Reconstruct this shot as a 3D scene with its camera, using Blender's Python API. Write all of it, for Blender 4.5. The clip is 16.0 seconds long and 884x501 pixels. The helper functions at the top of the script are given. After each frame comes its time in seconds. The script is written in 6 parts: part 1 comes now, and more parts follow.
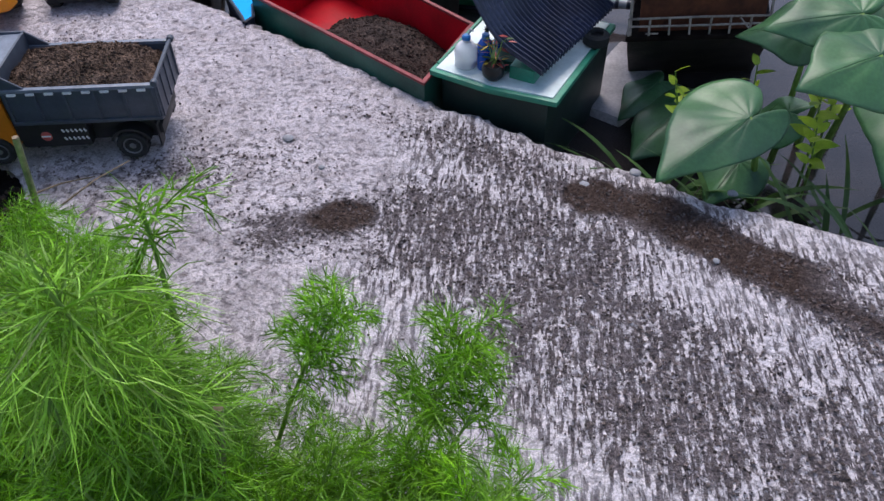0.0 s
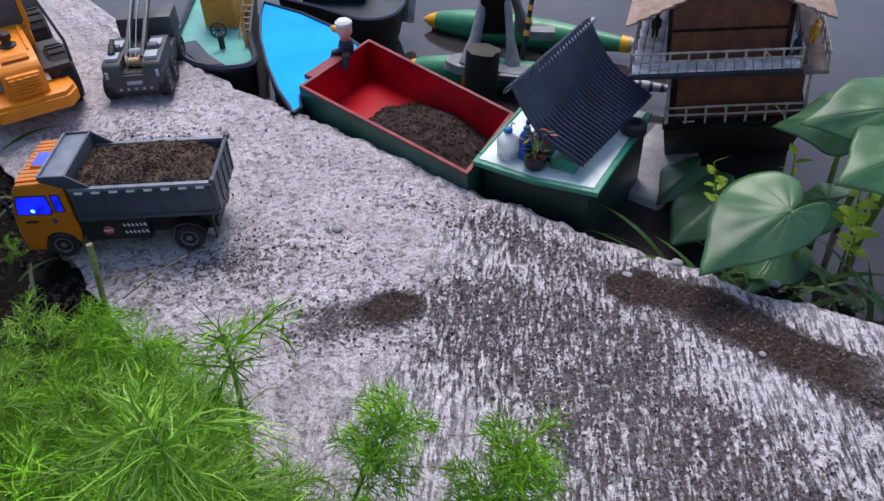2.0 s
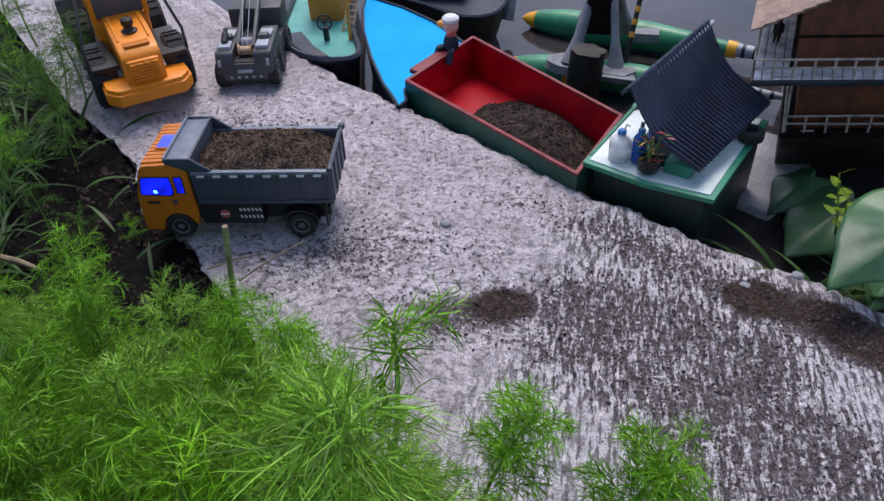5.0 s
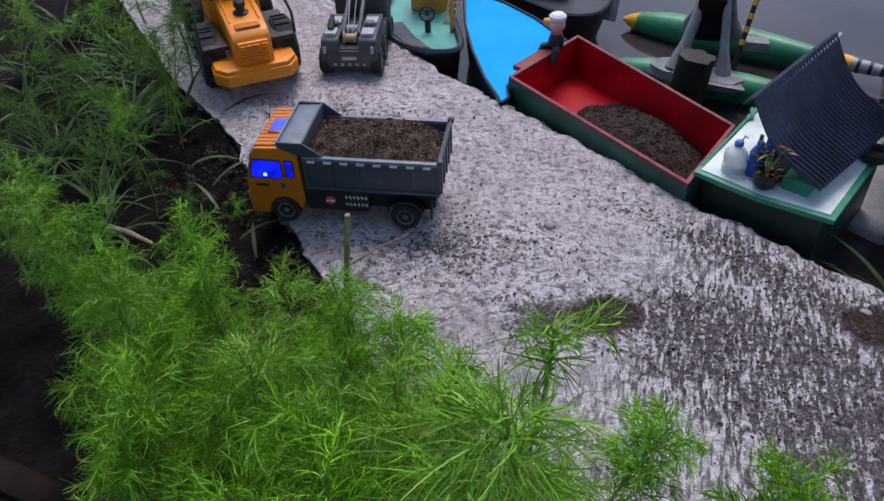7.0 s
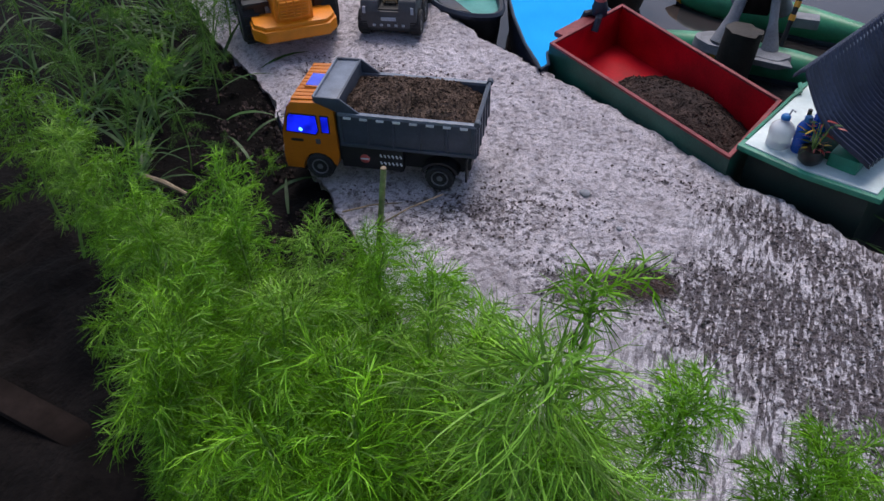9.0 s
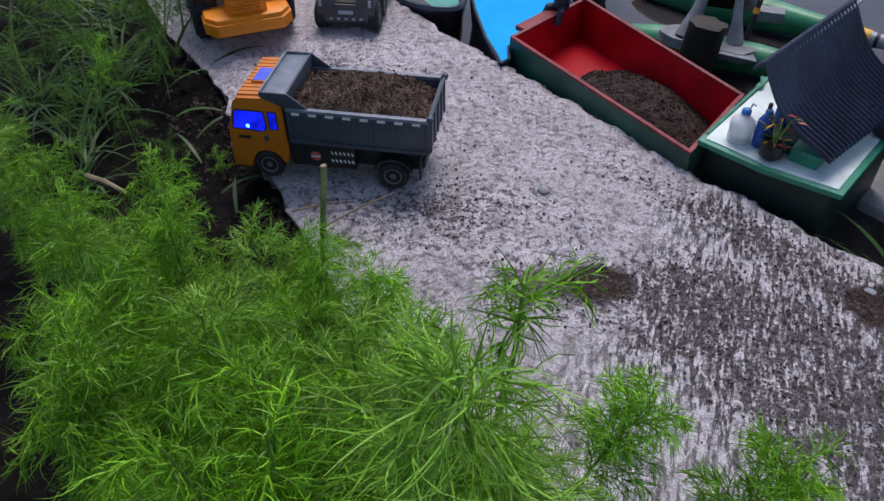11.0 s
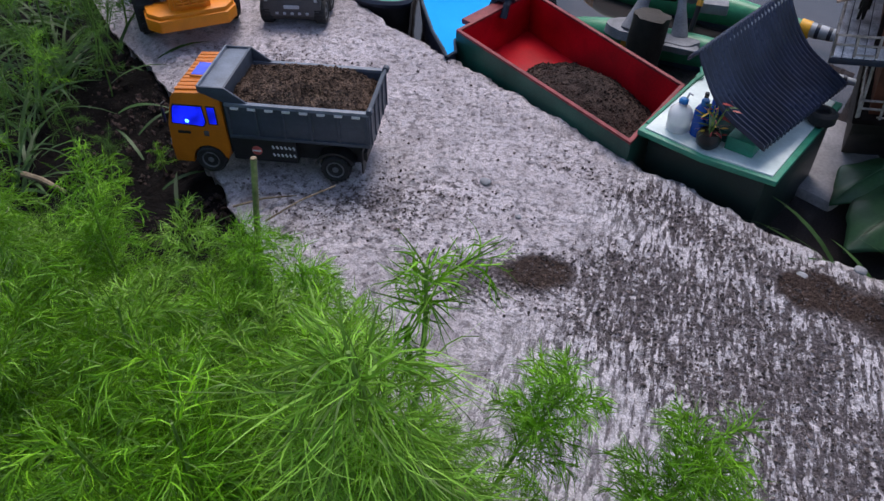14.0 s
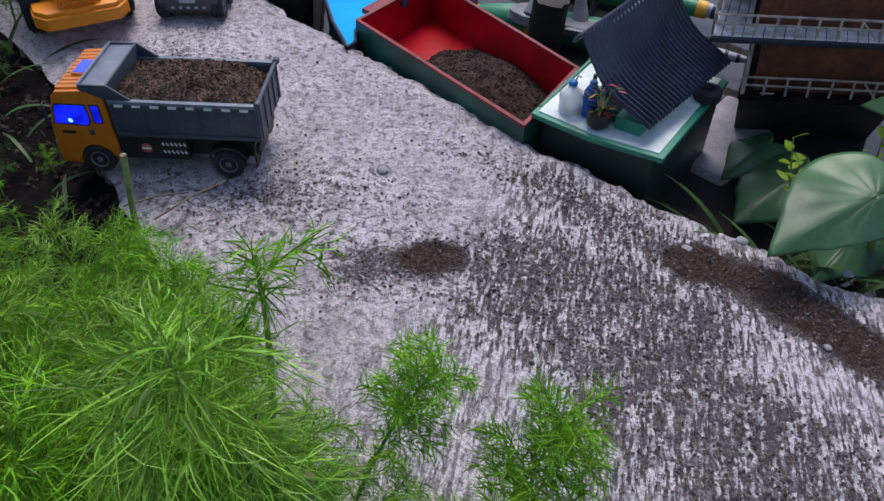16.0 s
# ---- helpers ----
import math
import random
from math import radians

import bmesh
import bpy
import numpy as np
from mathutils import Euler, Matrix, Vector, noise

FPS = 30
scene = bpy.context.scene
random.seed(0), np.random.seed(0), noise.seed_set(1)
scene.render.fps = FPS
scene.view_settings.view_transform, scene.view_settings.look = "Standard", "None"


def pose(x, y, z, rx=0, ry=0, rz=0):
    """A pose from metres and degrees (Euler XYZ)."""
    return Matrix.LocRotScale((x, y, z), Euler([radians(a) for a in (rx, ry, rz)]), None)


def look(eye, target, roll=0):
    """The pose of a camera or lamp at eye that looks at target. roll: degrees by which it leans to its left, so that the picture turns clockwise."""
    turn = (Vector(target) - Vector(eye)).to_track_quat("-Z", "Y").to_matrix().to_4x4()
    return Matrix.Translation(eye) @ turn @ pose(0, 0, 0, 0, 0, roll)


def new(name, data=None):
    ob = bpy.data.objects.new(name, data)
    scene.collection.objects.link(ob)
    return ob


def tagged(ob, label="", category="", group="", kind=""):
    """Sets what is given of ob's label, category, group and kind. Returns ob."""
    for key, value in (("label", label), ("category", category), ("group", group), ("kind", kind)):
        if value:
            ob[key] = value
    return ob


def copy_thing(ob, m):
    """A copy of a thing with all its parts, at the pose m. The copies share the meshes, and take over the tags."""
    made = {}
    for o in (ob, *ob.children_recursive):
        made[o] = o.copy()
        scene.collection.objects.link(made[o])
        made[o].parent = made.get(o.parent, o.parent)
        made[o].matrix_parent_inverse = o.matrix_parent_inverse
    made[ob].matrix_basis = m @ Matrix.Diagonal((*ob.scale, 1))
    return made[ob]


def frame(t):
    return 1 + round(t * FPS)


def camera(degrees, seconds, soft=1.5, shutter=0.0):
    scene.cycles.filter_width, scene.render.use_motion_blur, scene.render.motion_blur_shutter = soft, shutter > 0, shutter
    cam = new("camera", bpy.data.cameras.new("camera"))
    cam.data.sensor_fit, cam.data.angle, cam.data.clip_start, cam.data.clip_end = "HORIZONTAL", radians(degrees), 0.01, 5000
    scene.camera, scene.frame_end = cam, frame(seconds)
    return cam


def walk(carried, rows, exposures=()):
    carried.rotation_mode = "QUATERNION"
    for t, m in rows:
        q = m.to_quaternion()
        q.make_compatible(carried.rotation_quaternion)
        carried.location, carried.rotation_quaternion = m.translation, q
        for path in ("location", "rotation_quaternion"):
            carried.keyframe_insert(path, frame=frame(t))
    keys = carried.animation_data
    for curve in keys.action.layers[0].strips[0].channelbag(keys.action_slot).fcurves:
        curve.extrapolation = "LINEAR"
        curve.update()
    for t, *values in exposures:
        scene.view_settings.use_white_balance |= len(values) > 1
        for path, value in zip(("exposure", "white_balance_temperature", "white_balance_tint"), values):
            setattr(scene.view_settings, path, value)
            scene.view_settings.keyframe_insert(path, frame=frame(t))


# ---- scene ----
cam = camera(60.0, 16.0)
PATH = [
    (0, (0.0225, 0.0203, 0.5797), (-0.0291, 0.5912, 0.0217), -0.31),
    (0.5, (0.0111, 0.0200, 0.5982), (-0.0521, 0.6018, 0.0529), -0.84),
    (1, (0.0075, 0.0204, 0.6077), (-0.0603, 0.6104, 0.0717), -1.16),
    (1.5, (0.0040, 0.0228, 0.6145), (-0.0720, 0.6192, 0.0868), -1.40),
    (2, (0.0003, 0.0298, 0.6254), (-0.0831, 0.6369, 0.1112), -2.28),
    (2.5, (-0.0048, 0.0320, 0.6211), (-0.0883, 0.6357, 0.1029), -2.06),
    (3, (-0.0101, 0.0328, 0.6178), (-0.0956, 0.6337, 0.0967), -1.83),
    (3.5, (-0.0142, 0.0328, 0.6199), (-0.1145, 0.6329, 0.1004), -2.74),
    (4, (-0.0280, 0.0279, 0.6243), (-0.1447, 0.6319, 0.1129), -3.37),
    (6.5, (-0.1191, 0.0177, 0.6206), (-0.2984, 0.6013, 0.1037), -1.69),
    (7, (-0.1288, 0.0164, 0.6219), (-0.3238, 0.5964, 0.1066), -2.09),
    (7.5, (-0.1290, 0.0139, 0.6189), (-0.3375, 0.5835, 0.0973), -2.50),
    (8, (-0.1412, 0.0041, 0.6100), (-0.3594, 0.5668, 0.0849), -2.34),
    (8.5, (-0.1396, 0.0028, 0.6050), (-0.3626, 0.5604, 0.0765), -1.64),
    (9, (-0.1355, 0.0090, 0.6009), (-0.3513, 0.5660, 0.0687), -1.20),
    (9.5, (-0.1191, 0.0265, 0.5971), (-0.3223, 0.5903, 0.0671), -0.68),
    (10, (-0.1161, 0.0436, 0.5848), (-0.3117, 0.6081, 0.0529), -0.27),
    (12.5, (-0.1041, 0.0424, 0.5811), (-0.3011, 0.6024, 0.0449), -0.49),
    (13, (-0.0974, 0.0482, 0.5752), (-0.2827, 0.6169, 0.0440), 0.25),
    (13.5, (-0.0854, 0.0492, 0.5774), (-0.2536, 0.6179, 0.0405), 0.55),
    (14, (-0.0788, 0.0477, 0.5796), (-0.2464, 0.6170, 0.0432), 0.47),
    (14.5, (-0.0696, 0.0506, 0.5806), (-0.2224, 0.6222, 0.0422), 1.26),
    (15, (-0.0586, 0.0587, 0.5822), (-0.1920, 0.6327, 0.0412), 1.73),
    (15.5, (-0.0303, 0.0609, 0.5916), (-0.1436, 0.6400, 0.0514), 1.47),
    (16, (-0.0187, 0.0570, 0.5801), (-0.1326, 0.6338, 0.0376), 1.28),
]
walk(cam, [(t, look(eye, target, roll)) for t, eye, target, roll in PATH], [(0.0, 0.70, 6500, 15), (4.0, 0.62, 6500, 15), (7.0, 0.40, 6500, 15), (10.0, 0.36, 6500, 15), (16.0, 0.48, 6500, 15)])

# ---- light ----
world = bpy.data.worlds.new("sky")
scene.world = world
world.use_nodes = True
wn = world.node_tree.nodes
sky = wn.new("ShaderNodeTexSky")
sky.sky_type = "NISHITA"
sky.sun_disc = False
sky.sun_elevation, sky.sun_rotation = radians(62), radians(-10)
sky.air_density, sky.dust_density, sky.ozone_density = 1.0, 2.0, 1.0
world.node_tree.links.new(sky.outputs[0], wn["Background"].inputs[0])
wn["Background"].inputs[1].default_value = 0.12
sun = new("sun", bpy.data.lights.new("sun", "SUN"))
sun.data.energy, sun.data.angle, sun.data.color = 1.5, radians(30), (1.0, 0.96, 0.92)
sun.matrix_basis = look((-0.45, 2.3, 3.0), (-0.2, 0.8, 0.0))


# ---- materials ----
def mat(name, color, rough=0.6, metal=0.0, var=0.15, scale=40.0, fine=400.0, bump=0.1, depth=0.001, tint=None, island=0.0, vary=0.0, coat=0.0, spec=0.5):
    """A surface with two scales of variation: broad stains and fine grain, with relief."""
    m = bpy.data.materials.new(name)
    m.use_nodes = True
    nt = m.node_tree
    n, li = nt.nodes, nt.links
    b = n["Principled BSDF"]
    tc = n.new("ShaderNodeTexCoord")
    n1, n2 = n.new("ShaderNodeTexNoise"), n.new("ShaderNodeTexNoise")
    n1.inputs["Scale"].default_value, n1.inputs["Detail"].default_value = scale, 6
    n2.inputs["Scale"].default_value, n2.inputs["Detail"].default_value = fine, 4
    li.new(tc.outputs["Object"], n1.inputs["Vector"])
    li.new(tc.outputs["Object"], n2.inputs["Vector"])
    ramp = n.new("ShaderNodeMapRange")
    ramp.inputs[1].default_value, ramp.inputs[2].default_value = 0.3, 0.7
    li.new(n1.outputs[0], ramp.inputs[0])
    mix = n.new("ShaderNodeMix")
    mix.data_type = "RGBA"
    t = tint or tuple(c * (1 - 1.6 * var) for c in color)
    mix.inputs[6].default_value = (*[min(1, c * (1 + var)) for c in color], 1)
    mix.inputs[7].default_value = (*t, 1)
    li.new(ramp.outputs[0], mix.inputs[0])
    mix2 = n.new("ShaderNodeMix")
    mix2.data_type, mix2.blend_type = "RGBA", "MULTIPLY"
    mix2.inputs[0].default_value = 1.0
    r2 = n.new("ShaderNodeMapRange")
    r2.inputs[1].default_value, r2.inputs[2].default_value = 0.3, 0.7
    r2.inputs[3].default_value, r2.inputs[4].default_value = 1 - var, 1 + var * 0.6
    li.new(n2.outputs[0], r2.inputs[0])
    li.new(mix.outputs[2], mix2.inputs[6])
    li.new(r2.outputs[0], mix2.inputs[7])
    out = mix2.outputs[2]
    if vary:
        oi = n.new("ShaderNodeObjectInfo")
        hs = n.new("ShaderNodeHueSaturation")
        rr = n.new("ShaderNodeMapRange")
        rr.inputs[3].default_value, rr.inputs[4].default_value = 1 - vary, 1 + vary
        li.new(oi.outputs["Random"], rr.inputs[0])
        li.new(rr.outputs[0], hs.inputs["Value"])
        li.new(out, hs.inputs["Color"])
        out = hs.outputs[0]
    if island:
        ge, ri, hi = n.new("ShaderNodeNewGeometry"), n.new("ShaderNodeMapRange"), n.new("ShaderNodeHueSaturation")
        ri.inputs[3].default_value, ri.inputs[4].default_value = 1 - island, 1 + island
        li.new(ge.outputs["Random Per Island"], ri.inputs[0])
        li.new(ri.outputs[0], hi.inputs["Value"])
        li.new(out, hi.inputs["Color"])
        out = hi.outputs[0]
    li.new(out, b.inputs["Base Color"])
    b.inputs["Specular IOR Level"].default_value = spec
    rg = n.new("ShaderNodeMapRange")
    rg.inputs[3].default_value, rg.inputs[4].default_value = max(0.02, rough - 0.12), min(1, rough + 0.12)
    li.new(n1.outputs[0], rg.inputs[0])
    li.new(rg.outputs[0], b.inputs["Roughness"])
    b.inputs["Metallic"].default_value = metal
    b.inputs["Coat Weight"].default_value = coat
    if bump:
        bp = n.new("ShaderNodeBump")
        bp.inputs["Strength"].default_value, bp.inputs["Distance"].default_value = bump, depth
        li.new(n2.outputs[0], bp.inputs["Height"])
        li.new(bp.outputs[0], b.inputs["Normal"])
    return m


def glass(name, color, rough=0.05, trans=0.9):
    m = mat(name, color, rough, var=0.03, bump=0)
    m.node_tree.nodes["Principled BSDF"].inputs["Transmission Weight"].default_value = trans
    return m


def leafy(name, color, tint, rough=0.45, scale=30.0, vary=0.15, trans=0.25, spec=0.4, island=0.0):
    m = mat(name, color, rough, var=0.18, scale=scale, fine=250.0, bump=0.15, depth=0.0006, tint=tint, vary=vary)
    b = m.node_tree.nodes["Principled BSDF"]
    b.inputs["Specular IOR Level"].default_value = spec
    if island:
        nt = m.node_tree
        ge, rr, hs = nt.nodes.new("ShaderNodeNewGeometry"), nt.nodes.new("ShaderNodeMapRange"), nt.nodes.new("ShaderNodeHueSaturation")
        rr.inputs[3].default_value, rr.inputs[4].default_value = 1 - island, 1 + island
        nt.links.new(ge.outputs["Random Per Island"], rr.inputs[0])
        nt.links.new(rr.outputs[0], hs.inputs["Value"])
        nt.links.new(b.inputs["Base Color"].links[0].from_socket, hs.inputs["Color"])
        nt.links.new(hs.outputs[0], b.inputs["Base Color"])
    tr = m.node_tree.nodes.new("ShaderNodeBsdfTranslucent")
    tr.inputs[0].default_value = (*[min(1, c * 1.6) for c in color], 1)
    mx = m.node_tree.nodes.new("ShaderNodeMixShader")
    mx.inputs[0].default_value = trans
    li = m.node_tree.links
    li.new(b.outputs[0], mx.inputs[1])
    li.new(tr.outputs[0], mx.inputs[2])
    li.new(mx.outputs[0], m.node_tree.nodes["Material Output"].inputs[0])
    return m


ORANGE = mat("orange_plastic", (0.62, 0.185, 0.012), 0.38, var=0.06, bump=0.03)
YELLOW = mat("yellow_plastic", (0.82, 0.26, 0.010), 0.42, var=0.07, bump=0.03)
BEDGREY = mat("blue_grey_plastic", (0.058, 0.072, 0.098), 0.42, var=0.12, scale=60, bump=0.04)
PALEGREY = mat("light_grey_plastic", (0.38, 0.41, 0.46), 0.45, var=0.12, bump=0.04)
DARKGREY = mat("dark_grey_plastic", (0.09, 0.09, 0.10), 0.5, var=0.15, bump=0.05)
STEEL = mat("steel_grey_plastic", (0.17, 0.20, 0.25), 0.4, var=0.15, scale=60, bump=0.05)
GREY = mat("mid_grey_plastic", (0.060, 0.062, 0.068), 0.5, var=0.15, bump=0.05)
BLACK = mat("black_plastic", (0.018, 0.018, 0.02), 0.5, var=0.2, bump=0.05)
RUBBER = mat("rubber", (0.022, 0.022, 0.023), 0.8, var=0.3, bump=0.2)
RIM = mat("grey_rim", (0.16, 0.16, 0.17), 0.5, var=0.2)
WHITE = mat("white_paint", (0.75, 0.76, 0.78), 0.5, var=0.05)
SIGNRED = mat("red_sign", (0.55, 0.10, 0.09), 0.5, var=0.1)
RED = mat("red_paint", (0.50, 0.004, 0.014), 0.34, var=0.2, scale=18, bump=0.12, coat=0.1, spec=0.35)
REDRIM = mat("worn_red_paint", (0.25, 0.028, 0.034), 0.6, var=0.25, scale=60, bump=0.2)
HULLGREEN = mat("green_hull_paint", (0.012, 0.085, 0.060), 0.45, var=0.25, scale=15, bump=0.15)
RIMGREEN = mat("bright_green_paint", (0.03, 0.26, 0.16), 0.42, var=0.15, scale=40, bump=0.1)
PONTGREEN = mat("pontoon_green_paint", (0.03, 0.27, 0.13), 0.4, var=0.2, scale=25, bump=0.1)
DECKWHITE = mat("pale_deck_paint", (0.70, 0.78, 0.76), 0.45, var=0.1, scale=25, fine=200, bump=0.15, tint=(0.45, 0.56, 0.56))
TEAL = mat("teal_paint", (0.10, 0.40, 0.36), 0.5, var=0.15, scale=20)
SKYBLUE = mat("sky_blue_paint", (0.0, 0.40, 1.0), 0.7, var=0.06, scale=12, bump=0.06, spec=0.1)
DARKHULL = mat("blackish_green_hull_paint", (0.006, 0.022, 0.018), 0.5, var=0.25, scale=15, bump=0.15)
NAVY = mat("navy_hull_paint", (0.012, 0.02, 0.04), 0.45, var=0.2)
ROOFNAVY = mat("navy_corrugated_sheet", (0.030, 0.037, 0.072), 0.30, var=0.25, scale=25, fine=300, bump=0.2)
BAND = mat("yellow_band_paint", (0.85, 0.42, 0.02), 0.5, var=0.1)
CEMENT = mat("grey_cement_skin", (0.25, 0.26, 0.285), 0.7, var=0.2, scale=30, bump=0.4)
WOOD = mat("dark_brown_boards", (0.135, 0.038, 0.016), 0.65, var=0.3, scale=30, fine=150, bump=0.3)
PALEWOOD = mat("pale_sticks", (0.44, 0.37, 0.32), 0.7, var=0.3, scale=80, bump=0.3)
WALKWAY = mat("weathered_deck_boards", (0.78, 0.74, 0.75), 0.7, var=0.3, scale=40, bump=0.3)
SHINGLE = mat("brown_roof_boards", (0.30, 0.20, 0.16), 0.7, var=0.25, scale=40, bump=0.3)
PLANK = mat("old_plank", (0.018, 0.012, 0.010), 0.9, var=0.4, scale=30, fine=120, bump=0.5, spec=0.1)
STUMPWOOD = mat("wet_black_wood", (0.02, 0.015, 0.012), 0.6, var=0.4, scale=30, bump=0.5, depth=0.003)
LADDER = mat("tan_wood", (0.55, 0.36, 0.20), 0.6, var=0.15)
CABINORANGE = mat("cabin_orange_paint", (0.70, 0.28, 0.04), 0.5, var=0.1)
BLOCK = mat("grey_block", (0.48, 0.45, 0.45), 0.85, var=0.2, scale=20, fine=200, bump=0.4)
# near-black base: dark earth with the bank's deep shade painted into it
EARTH = mat("shaded_dark_earth", (0.0065, 0.005, 0.0045), 0.9, var=0.5, scale=20, fine=150, bump=0.8, depth=0.004, spec=0.1)
LOADSOIL = mat("brown_gravelly_soil", (0.135, 0.092, 0.070), 0.9, var=0.4, scale=60, fine=420, bump=1.0, depth=0.004, island=0.55, spec=0.15)
WETSOIL = mat("dark_gravelly_soil", (0.058, 0.038, 0.032), 0.8, var=0.4, scale=60, fine=420, bump=1.0, depth=0.004, island=0.5, spec=0.2)
PEBBLE = mat("grit", (0.15, 0.12, 0.115), 0.85, var=0.35, scale=150, bump=0.3, island=0.45, spec=0.2)
CLEAR = glass("clear_plastic", (0.92, 0.94, 0.96), 0.15, 0.35)
BLUEBOTTLE = glass("blue_plastic", (0.01, 0.12, 0.65), 0.15, 0.4)
BLUECAP = mat("blue_cap", (0.01, 0.16, 0.45), 0.4, var=0.05)
POT = mat("black_pot", (0.012, 0.012, 0.014), 0.35, var=0.1)
SKINPINK = mat("pink_plastic", (0.75, 0.38, 0.30), 0.45, var=0.05)
BILL = mat("orange_bill", (0.85, 0.40, 0.05), 0.45, var=0.05)
DILL = leafy("feathery_green", (0.175, 0.375, 0.012), (0.050, 0.185, 0.005), 0.45, 14, 0.35, 0.14, 0.35, 0.75)
DILLPALE = leafy("pale_feathery_green", (0.20, 0.375, 0.034), (0.085, 0.225, 0.015), 0.45, 16, 0.2, 0.15, 0.4, 0.7)
STEM = leafy("green_stalk", (0.20, 0.34, 0.07), (0.12, 0.22, 0.04), 0.5, 40, 0.1, 0.1)
WEED = leafy("dark_weed", (0.085, 0.19, 0.028), (0.045, 0.11, 0.016), 0.55, 25, 0.3, 0.2, 0.2, 0.5)
GRASS = leafy("grass_blade", (0.06, 0.13, 0.03), (0.03, 0.07, 0.016), 0.5, 30, 0.3, 0.25)
BIGLEAF = leafy("waxy_leaf", (0.058, 0.160, 0.058), (0.026, 0.080, 0.045), 0.40, 13, 0.15, 0.12, 0.45)
LIMELEAF = leafy("lime_leaf", (0.30, 0.42, 0.03), (0.20, 0.34, 0.02), 0.45, 60, 0.15, 0.35)
CUTSTALK = mat("weathered_stalk", (0.22, 0.24, 0.10), 0.65, var=0.3, scale=60, fine=200, bump=0.3)
DRYSTALK = mat("dry_stalk", (0.24, 0.18, 0.11), 0.75, var=0.25, scale=80)
REDLEAF = mat("red_flower", (0.45, 0.06, 0.05), 0.5, var=0.3)
YELLOWFLOWER = mat("yellow_flower", (0.65, 0.42, 0.04), 0.5, var=0.2)


def lamp_mat(name, color, strength):
    m = bpy.data.materials.new(name)
    m.use_nodes = True
    b = m.node_tree.nodes["Principled BSDF"]
    b.inputs["Base Color"].default_value = (*color, 1)
    b.inputs["Roughness"].default_value = 0.2
    b.inputs["Emission Color"].default_value = (*color, 1)
    nz, mr = m.node_tree.nodes.new("ShaderNodeTexNoise"), m.node_tree.nodes.new("ShaderNodeMapRange")
    tc = m.node_tree.nodes.new("ShaderNodeTexCoord")
    nz.inputs["Scale"].default_value = 55
    mr.inputs[1].default_value, mr.inputs[2].default_value = 0.35, 0.68
    mr.inputs[3].default_value, mr.inputs[4].default_value = strength * 0.35, strength * 1.5
    m.node_tree.links.new(tc.outputs["Object"], nz.inputs["Vector"])
    m.node_tree.links.new(nz.outputs[0], mr.inputs[0])
    m.node_tree.links.new(mr.outputs[0], b.inputs["Emission Strength"])
    return m


BLUEGLOW = lamp_mat("blue_lit_window", (0.006, 0.016, 0.80), 0.75)
BLUEDIM = lamp_mat("blue_lit_hatch", (0.05, 0.08, 0.55), 0.25)
LED = lamp_mat("blue_led", (0.10, 0.45, 1.0), 3.0)


def water_mat():
    m = mat("murky_water", (0.045, 0.039, 0.041), 0.06, var=0.3, scale=3, bump=0)
    nt = m.node_tree
    b = nt.nodes["Principled BSDF"]
    for l in list(b.inputs["Roughness"].links):
        nt.links.remove(l)
    b.inputs["Roughness"].default_value = 0.06
    tc, nz, bp = nt.nodes.new("ShaderNodeTexCoord"), nt.nodes.new("ShaderNodeTexNoise"), nt.nodes.new("ShaderNodeBump")
    nz.inputs["Scale"].default_value = 9
    nt.links.new(tc.outputs["Object"], nz.inputs["Vector"])
    bp.inputs["Strength"].default_value, bp.inputs["Distance"].default_value = 0.15, 0.01
    nt.links.new(nz.outputs[0], bp.inputs["Height"])
    nt.links.new(bp.outputs[0], b.inputs["Normal"])
    return m


WATER = water_mat()


